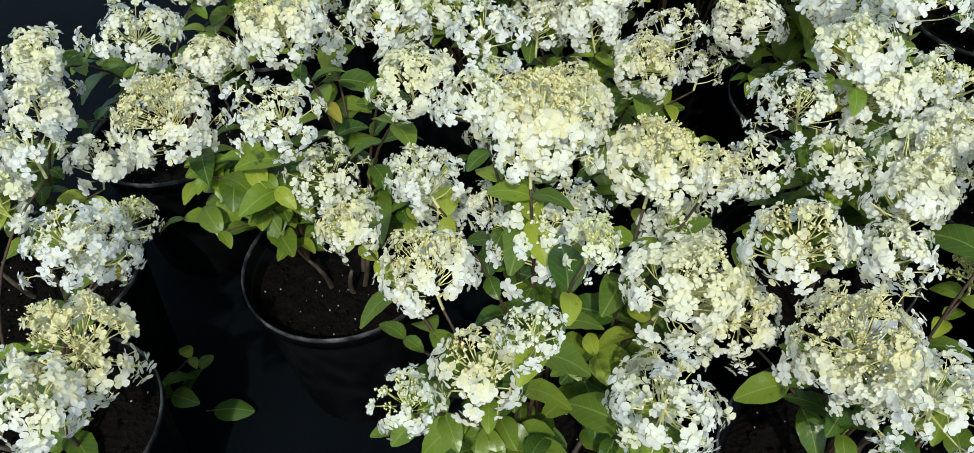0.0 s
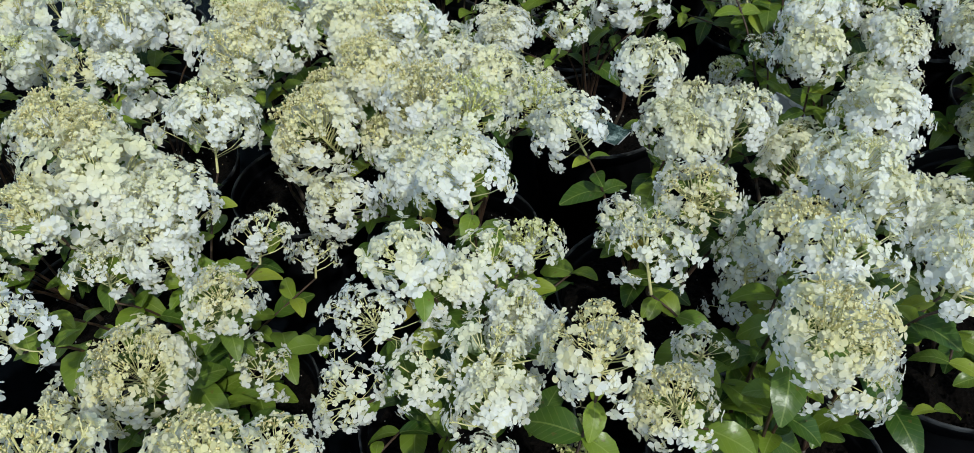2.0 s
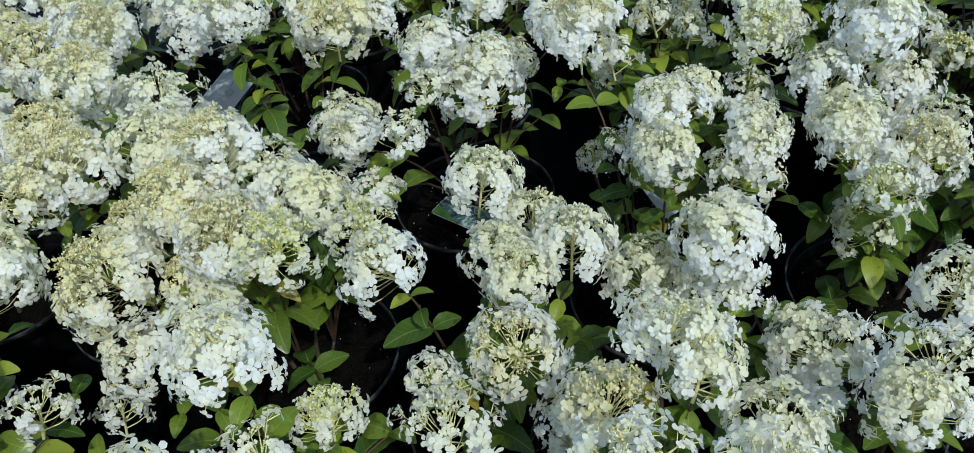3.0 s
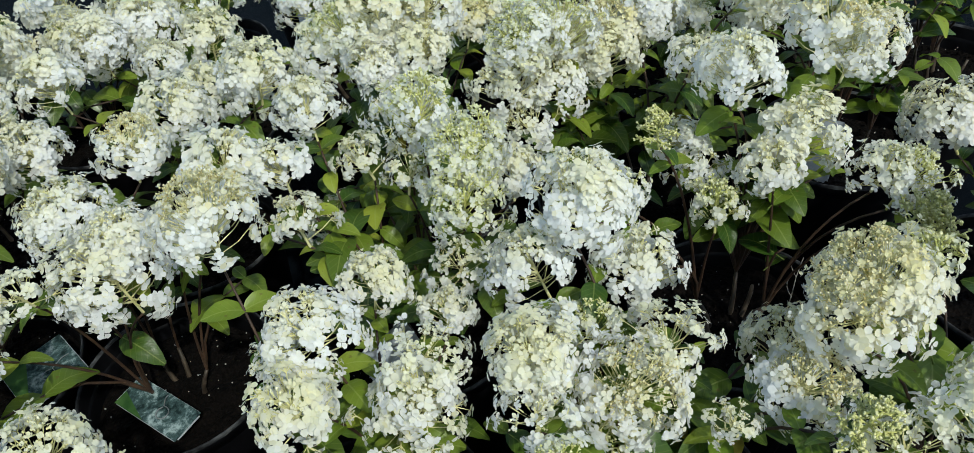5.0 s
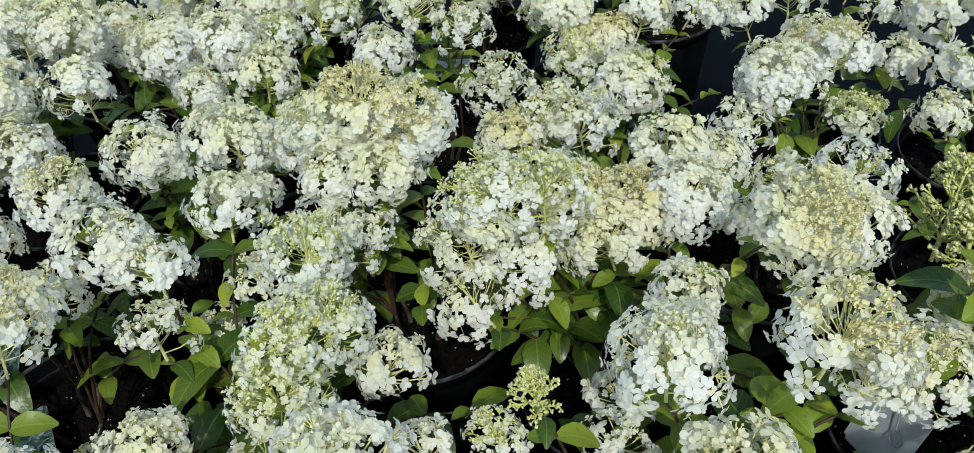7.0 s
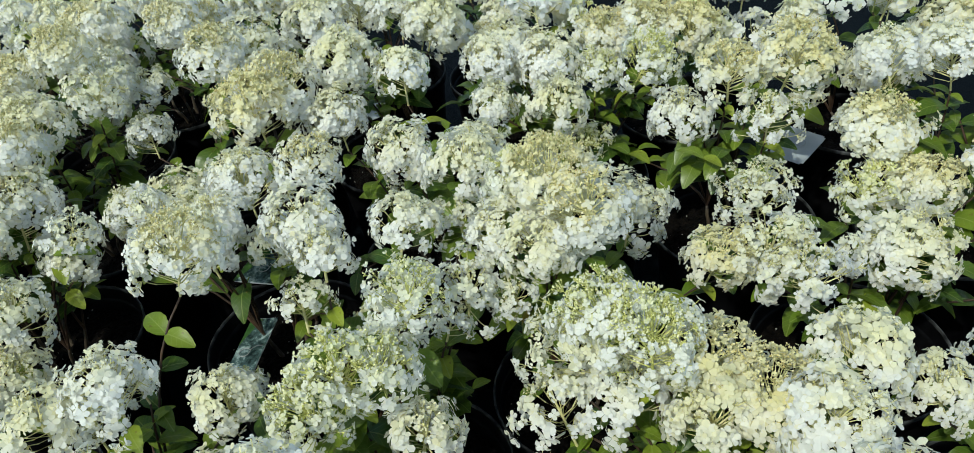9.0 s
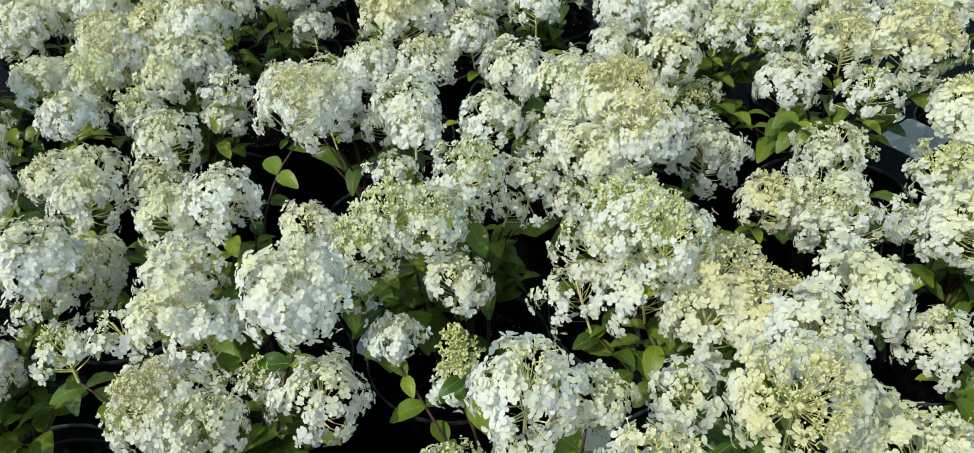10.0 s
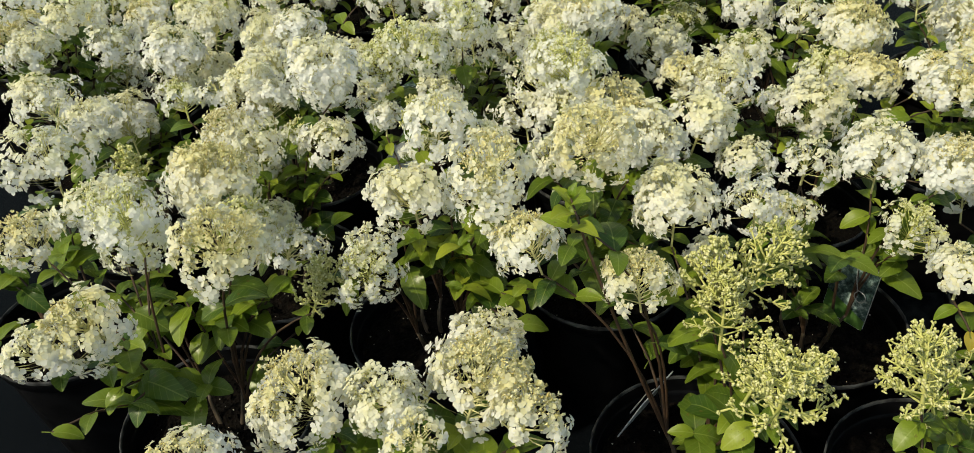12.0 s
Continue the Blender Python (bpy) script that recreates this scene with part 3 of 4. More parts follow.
    # fresh shoot tips: upright young leaves round a bud
    for place in tips:
        tip = Vector(place) - base
        foot = min(trunks, key=lambda p: (p - tip).length)
        sh = Shell()
        sh.tube(bend(foot, Vector((tip.x * 0.8, tip.y * 0.8, tip.z * 0.8)), tip, 6), [0.0024, 0.0022, 0.0020, 0.0018, 0.0015, 0.0011], 5)
        part("stem", sh.mesh("stem", STEM), plant)
        spin = rng.uniform(0, 3.14)
        for level, (down, pitch, size) in enumerate(((0.0, 1.05, 0.45), (0.008, 0.75, 0.62), (0.018, 0.45, 0.85), (0.034, 0.2, 1.05), (0.060, 0.0, 1.1))):
            for side in (0, math.pi):
                put_leaf(plant, tip - Vector((0, 0, down)), spin + level * 1.57 + side + rng.uniform(-0.2, 0.2), rng, LIME_LEAVES if level < 4 else LEAVES, size, pitch)
    # leafy shoots without flowers fill the shrub; the fresh ones are young and yellow-green
    given = list(shoots) + list(fresh)
    for n in range(int(7 * leafy) + len(given)):
        g, d = rng.uniform(0, 6.28), rng.uniform(0.03, 0.15)
        tip = Vector((d * math.cos(g), d * math.sin(g), rng.uniform(0.29, 0.43) - 0.05 * (d > 0.12)))
        if n < len(given):
            tip = Vector(given[n]) - base
        elif open_spot(x + tip.x, y + tip.y):
            continue
        young = len(shoots) <= n < len(given)
        foot = min(trunks, key=lambda p: (p - tip).length)
        pts = bend(foot, Vector((tip.x * 0.35 + foot.x * 0.3, tip.y * 0.35 + foot.y * 0.3, tip.z * 0.96)), tip, 5)
        sh = Shell()
        sh.tube(pts, [0.0022, 0.0020, 0.0018, 0.0015, 0.0012], 4)
        part("stem", sh.mesh("stem", STEM), plant)
        spin = rng.uniform(0, 3.14)
        for level, t in enumerate((1.0, 0.88, 0.7, 0.5) if young else (1.0, 0.75, 0.5)):
            i = t * 4
            p = pts[min(3, int(i))].lerp(pts[min(4, int(i) + 1)], i - min(3, int(i)))
            for side in (0, math.pi):
                pool = LIME_LEAVES if rng.random() < (0.85 - 0.25 * level if young else 0.35 * (level == 0)) else LEAVES
                if young and level == 2 and rng.random() < 0.12:
                    pool = OLD_LEAVES
                grown = (0.8 if level == 0 else 1.05) * (1.05 if n < len(given) else 1.0)
                put_leaf(plant, p, spin + level * 1.57 + side, rng, pool, grown, rng.uniform(-0.4, 0.35), young and level < 2)
    return plant


hydrangea(0.26, 0.18, [(0.217, 0.222, 0.478, 0.068, "S")])
hydrangea(-1.20, -0.46, [(-1.005, -0.455, 0.477, 0.047, "C"), (-1.089, -0.382, 0.483, 0.040, "S"), (-0.986, -0.507, 0.484, 0.032, "W"), (-1.217, -0.307, 0.487, 0.034, "S"), (-1.130, -0.300, 0.420, 0.026, "G"), (-1.110, -0.350, 0.430, 0.037, "S")], shoots=[(-1.19, -0.28, 0.10), (-1.20, -0.28, 0.12), (-1.24, -0.43, 0.20), (-1.19, -0.45, 0.20)], leafy=0.35)
hydrangea(-0.70, -0.27, [(-0.743, -0.184, 0.567, 0.047, "C"), (-0.659, -0.149, 0.526, 0.043, "C"), (-0.793, -0.183, 0.572, 0.038, "S"), (-0.737, -0.215, 0.556, 0.028, "S"), (-0.644, -0.129, 0.445, 0.033, "S"), (-0.611, -0.218, 0.473, 0.051, "W"), (-0.728, -0.221, 0.477, 0.044, "S"), (-0.591, -0.326, 0.478, 0.036, "S"), (-0.795, -0.287, 0.479, 0.040, "C"), (-0.715, -0.353, 0.480, 0.034, "C"), (-0.750, -0.399, 0.486, 0.024, "G"), (-0.849, -0.200, 0.485, 0.031, "S"), (-0.873, -0.276, 0.487, 0.027, "C"), (-0.640, -0.110, 0.420, 0.028, "G"), (-0.810, -0.150, 0.420, 0.030, "S"), (-0.730, -0.150, 0.450, 0.030, "S"), (-0.620, -0.120, 0.500, 0.027, "C"), (-0.680, -0.340, 0.530, 0.022, "S"), (-0.670, -0.260, 0.540, 0.022, "G"), (-0.600, -0.290, 0.420, 0.044, "S")], shoots=[(-0.71, -0.32, 0.35), (-0.84, -0.28, 0.36)])
hydrangea(-0.44, -0.16, [(-0.388, -0.031, 0.506, 0.044, "C"), (-0.541, -0.192, 0.526, 0.036, "C"), (-0.474, -0.114, 0.464, 0.032, "W"), (-0.472, -0.065, 0.475, 0.033, "W"), (-0.484, -0.222, 0.472, 0.051, "C"), (-0.436, -0.250, 0.481, 0.035, "S"), (-0.570, -0.200, 0.440, 0.038, "C"), (-0.400, -0.040, 0.400, 0.022, "N"), (-0.460, -0.230, 0.430, 0.039, "S"), (-0.410, -0.210, 0.440, 0.025, "S")], leafy=0.5)
hydrangea(-1.04, -0.13, [(-1.008, -0.188, 0.498, 0.045, "S"), (-0.987, -0.021, 0.511, 0.043, "W"), (-0.893, -0.133, 0.531, 0.039, "W"), (-0.994, -0.162, 0.410, 0.040, "S"), (-1.065, -0.098, 0.532, 0.045, "C"), (-1.120, 0.041, 0.510, 0.043, "S"), (-1.130, -0.216, 0.479, 0.054, "C"), (-0.870, -0.150, 0.400, 0.028, "W"), (-1.100, 0.000, 0.440, 0.036, "S"), (-1.200, -0.080, 0.440, 0.038, "W"), (-0.910, -0.120, 0.400, 0.034, "S")], shoots=[(-0.94, -0.12, 0.38), (-0.90, -0.06, 0.37), (-1.11, -0.21, 0.42), (-1.09, -0.20, 0.40), (-1.07, -0.18, 0.36), (-1.14, -0.24, 0.36), (-1.09, -0.24, 0.36)], fresh=[(-1.10, -0.22, 0.42), (-1.07, -0.19, 0.43), (-1.03, -0.20, 0.41), (-1.14, -0.20, 0.38)])
hydrangea(-1.42, -0.01, [(-1.262, -0.120, 0.482, 0.053, "S"), (-1.336, -0.191, 0.489, 0.033, "W"), (-1.340, 0.050, 0.460, 0.042, "C"), (-1.280, 0.110, 0.460, 0.046, "W")], shoots=[(-1.32, 0.04, 0.34), (-1.26, 0.08, 0.34)])
hydrangea(-0.21, 0.05, [(-0.242, -0.074, 0.586, 0.039, "C"), (-0.117, 0.012, 0.550, 0.043, "S"), (-0.206, 0.025, 0.550, 0.043, "S"), (-0.160, 0.146, 0.546, 0.038, "S"), (-0.341, 0.117, 0.468, 0.046, "S"), (-0.329, -0.039, 0.450, 0.038, "C"), (-0.140, 0.189, 0.477, 0.048, "S"), (-0.230, 0.150, 0.380, 0.044, "S"), (-0.210, 0.120, 0.490, 0.041, "C"), (-0.140, 0.120, 0.530, 0.030, "W"), (-0.240, 0.150, 0.430, 0.029, "W"), (-0.200, -0.000, 0.470, 0.058, "C"), (-0.090, 0.080, 0.500, 0.042, "W"), (-0.298, 0.023, 0.440, 0.026, "S")], shoots=[(-0.09, 0.02, 0.37)])
hydrangea(-0.53, 0.10, [(-0.474, -0.020, 0.478, 0.043, "S"), (-0.509, 0.145, 0.545, 0.044, "W"), (-0.544, 0.029, 0.546, 0.035, "W"), (-0.577, 0.015, 0.487, 0.038, "S"), (-0.481, 0.085, 0.494, 0.033, "S"), (-0.453, 0.027, 0.481, 0.029, "W"), (-0.598, -0.030, 0.443, 0.032, "S"), (-0.568, 0.224, 0.477, 0.049, "W"), (-0.460, 0.040, 0.440, 0.034, "S"), (-0.450, 0.160, 0.440, 0.032, "G"), (-0.520, 0.060, 0.480, 0.037, "W"), (-0.530, -0.030, 0.470, 0.032, "S"), (-0.467, 0.157, 0.430, 0.025, "G"), (-0.454, 0.048, 0.460, 0.024, "S")], shoots=[(-0.41, 0.18, 0.38), (-0.59, -0.03, 0.35)])
hydrangea(-0.83, 0.11, [(-0.795, -0.010, 0.441, 0.056, "C"), (-0.820, 0.166, 0.485, 0.056, "W"), (-0.811, 0.292, 0.502, 0.057, "W"), (-0.938, 0.126, 0.507, 0.045, "C"), (-0.731, 0.055, 0.467, 0.037, "C"), (-0.870, -0.036, 0.528, 0.036, "S"), (-0.878, 0.110, 0.447, 0.039, "S"), (-0.823, 0.130, 0.455, 0.041, "W"), (-0.745, 0.189, 0.423, 0.035, "S"), (-0.728, 0.069, 0.345, 0.032, "S"), (-0.716, 0.243, 0.344, 0.030, "S"), (-0.980, 0.070, 0.470, 0.034, "G"), (-0.880, -0.010, 0.390, 0.033, "S"), (-0.910, 0.200, 0.480, 0.078, "W")], shoots=[(-0.68, 0.11, 0.34), (-0.70, -0.04, 0.34), (-0.76, 0.25, 0.37)])
hydrangea(0.03, 0.22, [(-0.005, 0.230, 0.403, 0.055, "W"), (-0.087, 0.310, 0.479, 0.054, "W"), (0.054, 0.155, 0.474, 0.048, "S"), (-0.080, 0.300, 0.420, 0.039, "S"), (0.100, 0.240, 0.470, 0.041, "W"), (0.020, 0.120, 0.480, 0.037, "W")], shoots=[(-0.10, 0.17, 0.38), (-0.05, 0.09, 0.35), (0.00, 0.32, 0.37)])
hydrangea(-1.05, 0.29, [(-1.179, 0.301, 0.463, 0.067, "C"), (-0.984, 0.274, 0.511, 0.057, "C"), (-1.089, 0.162, 0.441, 0.043, "W"), (-0.931, 0.254, 0.520, 0.037, "C"), (-1.235, 0.206, 0.486, 0.045, "C"), (-1.170, 0.090, 0.450, 0.042, "C"), (-1.220, 0.160, 0.460, 0.046, "W"), (-0.990, 0.430, 0.490, 0.031, "W")], shoots=[(-1.15, 0.11, 0.36), (-0.89, 0.35, 0.36)])
hydrangea(-0.31, 0.31, [(-0.285, 0.201, 0.461, 0.048, "C"), (-0.151, 0.330, 0.408, 0.051, "W"), (-0.410, 0.294, 0.488, 0.043, "W"), (-0.228, 0.337, 0.463, 0.046, "W"), (-0.321, 0.432, 0.473, 0.046, "W"), (-0.301, 0.331, 0.459, 0.042, "W"), (-0.280, 0.290, 0.470, 0.039, "W"), (-0.270, 0.410, 0.430, 0.043, "W"), (-0.360, 0.190, 0.450, 0.025, "W")], shoots=[(-0.32, 0.19, 0.33)])
hydrangea(-0.58, 0.41, [(-0.700, 0.310, 0.476, 0.063, "C"), (-0.562, 0.451, 0.461, 0.065, "W"), (-0.521, 0.320, 0.494, 0.045, "G"), (-0.619, 0.382, 0.490, 0.040, "C"), (-0.505, 0.419, 0.480, 0.041, "W"), (-0.575, 0.340, 0.499, 0.054, "C"), (-0.676, 0.264, 0.408, 0.044, "W"), (-0.649, 0.404, 0.502, 0.054, "C"), (-0.420, 0.516, 0.486, 0.033, "S"), (-0.710, 0.410, 0.460, 0.042, "C"), (-0.620, 0.470, 0.520, 0.050, "C"), (-0.520, 0.490, 0.400, 0.046, "S"), (-0.460, 0.490, 0.420, 0.033, "W"), (-0.620, 0.330, 0.450, 0.040, "C"), (-0.450, 0.380, 0.460, 0.039, "G")], shoots=[(-0.61, 0.35, 0.36), (-0.65, 0.24, 0.34)])
hydrangea(0.46, 0.44, [(0.343, 0.487, 0.511, 0.054, "C"), (0.510, 0.537, 0.539, 0.053, "C"), (0.320, 0.461, 0.505, 0.046, "C"), (0.365, 0.347, 0.498, 0.046, "S"), (0.452, 0.420, 0.536, 0.046, "G"), (0.377, 0.561, 0.425, 0.041, "S"), (0.319, 0.360, 0.479, 0.040, "S"), (0.412, 0.403, 0.481, 0.044, "G"), (0.553, 0.395, 0.481, 0.046, "C"), (0.588, 0.361, 0.485, 0.034, "W"), (0.400, 0.520, 0.490, 0.035, "G"), (0.470, 0.610, 0.430, 0.026, "N"), (0.410, 0.280, 0.490, 0.040, "C")], shoots=[(0.31, 0.28, 0.35), (0.51, 0.47, 0.34), (0.59, 0.33, 0.37)], leafy=0.6, fresh=[(0.39, 0.37, 0.40), (0.43, 0.44, 0.40), (0.42, 0.50, 0.38), (0.40, 0.56, 0.40)])
hydrangea(0.17, 0.48, [(0.126, 0.594, 0.536, 0.054, "W"), (0.183, 0.493, 0.457, 0.040, "S"), (0.145, 0.450, 0.458, 0.052, "C"), (0.080, 0.492, 0.471, 0.041, "W"), (0.070, 0.465, 0.490, 0.042, "W"), (0.178, 0.593, 0.447, 0.045, "W"), (0.297, 0.521, 0.402, 0.040, "W"), (0.094, 0.415, 0.391, 0.041, "G"), (0.288, 0.366, 0.505, 0.026, "N"), (0.077, 0.368, 0.482, 0.032, "G"), (0.067, 0.418, 0.482, 0.032, "S"), (0.080, 0.580, 0.480, 0.042, "W"), (0.280, 0.440, 0.450, 0.042, "C"), (0.120, 0.460, 0.380, 0.050, "G"), (0.130, 0.540, 0.440, 0.027, "G"), (0.220, 0.420, 0.440, 0.022, "S")], shoots=[(0.04, 0.48, 0.37), (0.22, 0.58, 0.34), (0.28, 0.54, 0.37)])
hydrangea(-0.11, 0.49, [(-0.203, 0.616, 0.546, 0.055, "C"), (-0.070, 0.602, 0.457, 0.038, "W"), (-0.113, 0.514, 0.496, 0.044, "W"), (-0.017, 0.487, 0.483, 0.037, "S"), (-0.023, 0.453, 0.473, 0.035, "W"), (-0.004, 0.570, 0.440, 0.028, "W"), (-0.125, 0.482, 0.453, 0.038, "S"), (-0.123, 0.448, 0.481, 0.036, "W"), (-0.040, 0.460, 0.440, 0.043, "S"), (-0.190, 0.620, 0.350, 0.029, "G"), (-0.160, 0.530, 0.440, 0.023, "S")])
hydrangea(-0.82, 0.53, [(-0.798, 0.456, 0.516, 0.062, "C"), (-0.731, 0.599, 0.506, 0.050, "S"), (-0.701, 0.499, 0.502, 0.060, "W"), (-0.834, 0.620, 0.485, 0.058, "S"), (-0.830, 0.680, 0.450, 0.036, "W"), (-0.810, 0.400, 0.520, 0.049, "C"), (-0.810, 0.580, 0.560, 0.054, "C"), (-0.830, 0.500, 0.530, 0.048, "C")], shoots=[(-0.79, 0.55, 0.36)])
hydrangea(-0.37, 0.71, [(-0.228, 0.752, 0.500, 0.049, "W"), (-0.322, 0.670, 0.488, 0.039, "W"), (-0.333, 0.643, 0.464, 0.062, "W"), (-0.397, 0.720, 0.479, 0.052, "W"), (-0.336, 0.796, 0.510, 0.043, "C"), (-0.496, 0.586, 0.438, 0.041, "W"), (-0.399, 0.602, 0.490, 0.028, "S"), (-0.290, 0.720, 0.450, 0.032, "W")], shoots=[(-0.48, 0.57, 0.35), (-0.46, 0.74, 0.36), (-0.39, 0.67, 0.38), (-0.26, 0.76, 0.33)], leafy=0.4)
hydrangea(0.67, 0.71, [(0.565, 0.792, 0.421, 0.049, "W"), (0.654, 0.630, 0.471, 0.057, "C"), (0.653, 0.790, 0.470, 0.057, "C"), (0.734, 0.549, 0.479, 0.040, "C"), (0.675, 0.707, 0.480, 0.038, "W"), (0.700, 0.832, 0.480, 0.036, "C"), (0.630, 0.710, 0.440, 0.027, "S"), (0.740, 0.740, 0.510, 0.025, "C")])
hydrangea(0.32, 0.72, [(0.422, 0.812, 0.548, 0.050, "C"), (0.368, 0.719, 0.479, 0.049, "W"), (0.309, 0.756, 0.545, 0.045, "W"), (0.462, 0.669, 0.450, 0.040, "G"), (0.436, 0.670, 0.462, 0.034, "S"), (0.278, 0.688, 0.427, 0.035, "G"), (0.185, 0.719, 0.436, 0.030, "G"), (0.144, 0.670, 0.467, 0.029, "W"), (0.267, 0.805, 0.424, 0.033, "W"), (0.455, 0.620, 0.452, 0.024, "N"), (0.280, 0.760, 0.420, 0.033, "S"), (0.330, 0.690, 0.470, 0.035, "W"), (0.450, 0.810, 0.510, 0.033, "S"), (0.310, 0.810, 0.520, 0.028, "W"), (0.220, 0.720, 0.510, 0.022, "N")], shoots=[(0.41, 0.86, 0.36), (0.36, 0.69, 0.35), (0.27, 0.81, 0.38), (0.48, 0.83, 0.37), (0.23, 0.69, 0.34)], fresh=[(0.37, 0.72, 0.42), (0.40, 0.77, 0.43), (0.38, 0.82, 0.43), (0.43, 0.77, 0.39), (0.43, 0.83, 0.37)])
hydrangea(-0.63, 0.74, [(-0.568, 0.832, 0.500, 0.068, "C"), (-0.541, 0.781, 0.499, 0.067, "C"), (-0.681, 0.773, 0.537, 0.055, "C"), (-0.521, 0.650, 0.411, 0.051, "W"), (-0.716, 0.647, 0.428, 0.040, "W")])
hydrangea(-0.06, 0.75, [(-0.018, 0.785, 0.524, 0.045, "G"), (0.033, 0.729, 0.510, 0.044, "G"), (0.022, 0.661, 0.491, 0.044, "G"), (-0.042, 0.857, 0.479, 0.043, "S"), (-0.150, 0.840, 0.506, 0.041, "W"), (0.022, 0.696, 0.520, 0.043, "G"), (-0.171, 0.749, 0.495, 0.035, "W"), (-0.094, 0.796, 0.458, 0.034, "S"), (-0.142, 0.779, 0.387, 0.035, "S"), (0.075, 0.745, 0.456, 0.036, "W"), (-0.040, 0.830, 0.450, 0.026, "S"), (-0.040, 0.770, 0.450, 0.033, "S"), (-0.160, 0.710, 0.450, 0.035, "S"), (0.010, 0.640, 0.430, 0.033, "S")], shoots=[(-0.10, 0.85, 0.37), (-0.03, 0.63, 0.38), (0.06, 0.65, 0.37), (-0.23, 0.81, 0.35), (0.12, 0.80, 0.34), (-0.04, 0.84, 0.34), (-0.05, 0.72, 0.36)])
hydrangea(-0.93, 0.87, [(-0.861, 0.754, 0.537, 0.055, "C"), (-1.072, 0.638, 0.479, 0.077, "C"), (-0.990, 0.930, 0.480, 0.065, "C"), (-0.770, 0.850, 0.480, 0.065, "W"), (-0.910, 0.800, 0.500, 0.062, "C"), (-1.010, 0.800, 0.480, 0.063, "C"), (-0.950, 0.980, 0.490, 0.047, "C")], shoots=[(-1.15, 0.75, 0.35), (-1.06, 0.69, 0.37), (-1.01, 0.75, 0.36)])
hydrangea(0.23, 0.97, [(0.383, 0.930, 0.552, 0.054, "C"), (0.276, 1.019, 0.477, 0.051, "W"), (0.103, 0.918, 0.517, 0.053, "G"), (0.166, 0.988, 0.471, 0.048, "C"), (0.083, 0.899, 0.468, 0.053, "S"), (0.150, 0.935, 0.523, 0.052, "G"), (0.097, 0.868, 0.424, 0.046, "S"), (0.207, 0.955, 0.456, 0.046, "W"), (0.234, 1.095, 0.473, 0.049, "W"), (0.340, 1.030, 0.450, 0.032, "W"), (0.220, 1.010, 0.460, 0.054, "C"), (0.140, 0.920, 0.450, 0.045, "W"), (0.300, 0.890, 0.480, 0.033, "W")], shoots=[(0.11, 0.89, 0.38), (0.26, 0.99, 0.35), (0.37, 0.92, 0.35), (0.34, 1.00, 0.36), (0.16, 0.93, 0.34)])
hydrangea(-0.40, 0.97, [(-0.228, 0.956, 0.490, 0.050, "W"), (-0.329, 0.916, 0.473, 0.049, "W"), (-0.325, 1.019, 0.437, 0.048, "W"), (-0.516, 1.006, 0.480, 0.047, "W"), (-0.397, 1.088, 0.447, 0.039, "W"), (-0.510, 0.890, 0.450, 0.053, "W"), (-0.290, 1.090, 0.380, 0.043, "W"), (-0.490, 0.950, 0.300, 0.024, "S")], shoots=[(-0.27, 1.00, 0.34), (-0.27, 1.11, 0.35)])
hydrangea(-0.05, 1.00, [(-0.008, 0.980, 0.544, 0.048, "C"), (-0.019, 0.931, 0.508, 0.040, "W"), (-0.070, 0.979, 0.551, 0.053, "C"), (-0.109, 1.110, 0.415, 0.055, "W"), (0.041, 1.116, 0.438, 0.040, "C"), (-0.113, 0.963, 0.531, 0.039, "G"), (-0.076, 0.916, 0.502, 0.037, "W"), (-0.190, 0.920, 0.450, 0.034, "S"), (-0.140, 0.980, 0.500, 0.047, "W"), (-0.050, 0.980, 0.500, 0.047, "W"), (-0.025, 0.898, 0.460, 0.029, "S")], shoots=[(-0.19, 0.98, 0.35), (0.01, 1.15, 0.37), (-0.15, 1.12, 0.35)])
hydrangea(0.57, 1.03, [(0.416, 1.021, 0.480, 0.053, "W"), (0.486, 0.849, 0.497, 0.041, "C"), (0.514, 1.093, 0.465, 0.047, "N"), (0.563, 1.040, 0.450, 0.039, "N"), (0.534, 0.956, 0.477, 0.038, "C"), (0.618, 1.113, 0.416, 0.030, "N"), (0.527, 1.035, 0.468, 0.036, "N"), (0.694, 1.054, 0.475, 0.049, "N"), (0.610, 1.070, 0.410, 0.040, "N"), (0.430, 1.060, 0.410, 0.027, "W")], shoots=[(0.42, 0.95, 0.35), (0.40, 1.05, 0.34), (0.48, 1.04, 0.34), (0.50, 0.90, 0.53), (0.70, 1.05, 0.33)], leafy=0.7, tips=[(0.517, 0.890, 0.575)])
hydrangea(-0.71, 1.04, [(-0.647, 1.125, 0.485, 0.058, "W"), (-0.590, 0.940, 0.500, 0.059, "W"), (-0.820, 1.060, 0.480, 0.065, "W"), (-0.790, 0.970, 0.480, 0.063, "W"), (-0.720, 1.100, 0.490, 0.052, "W")])
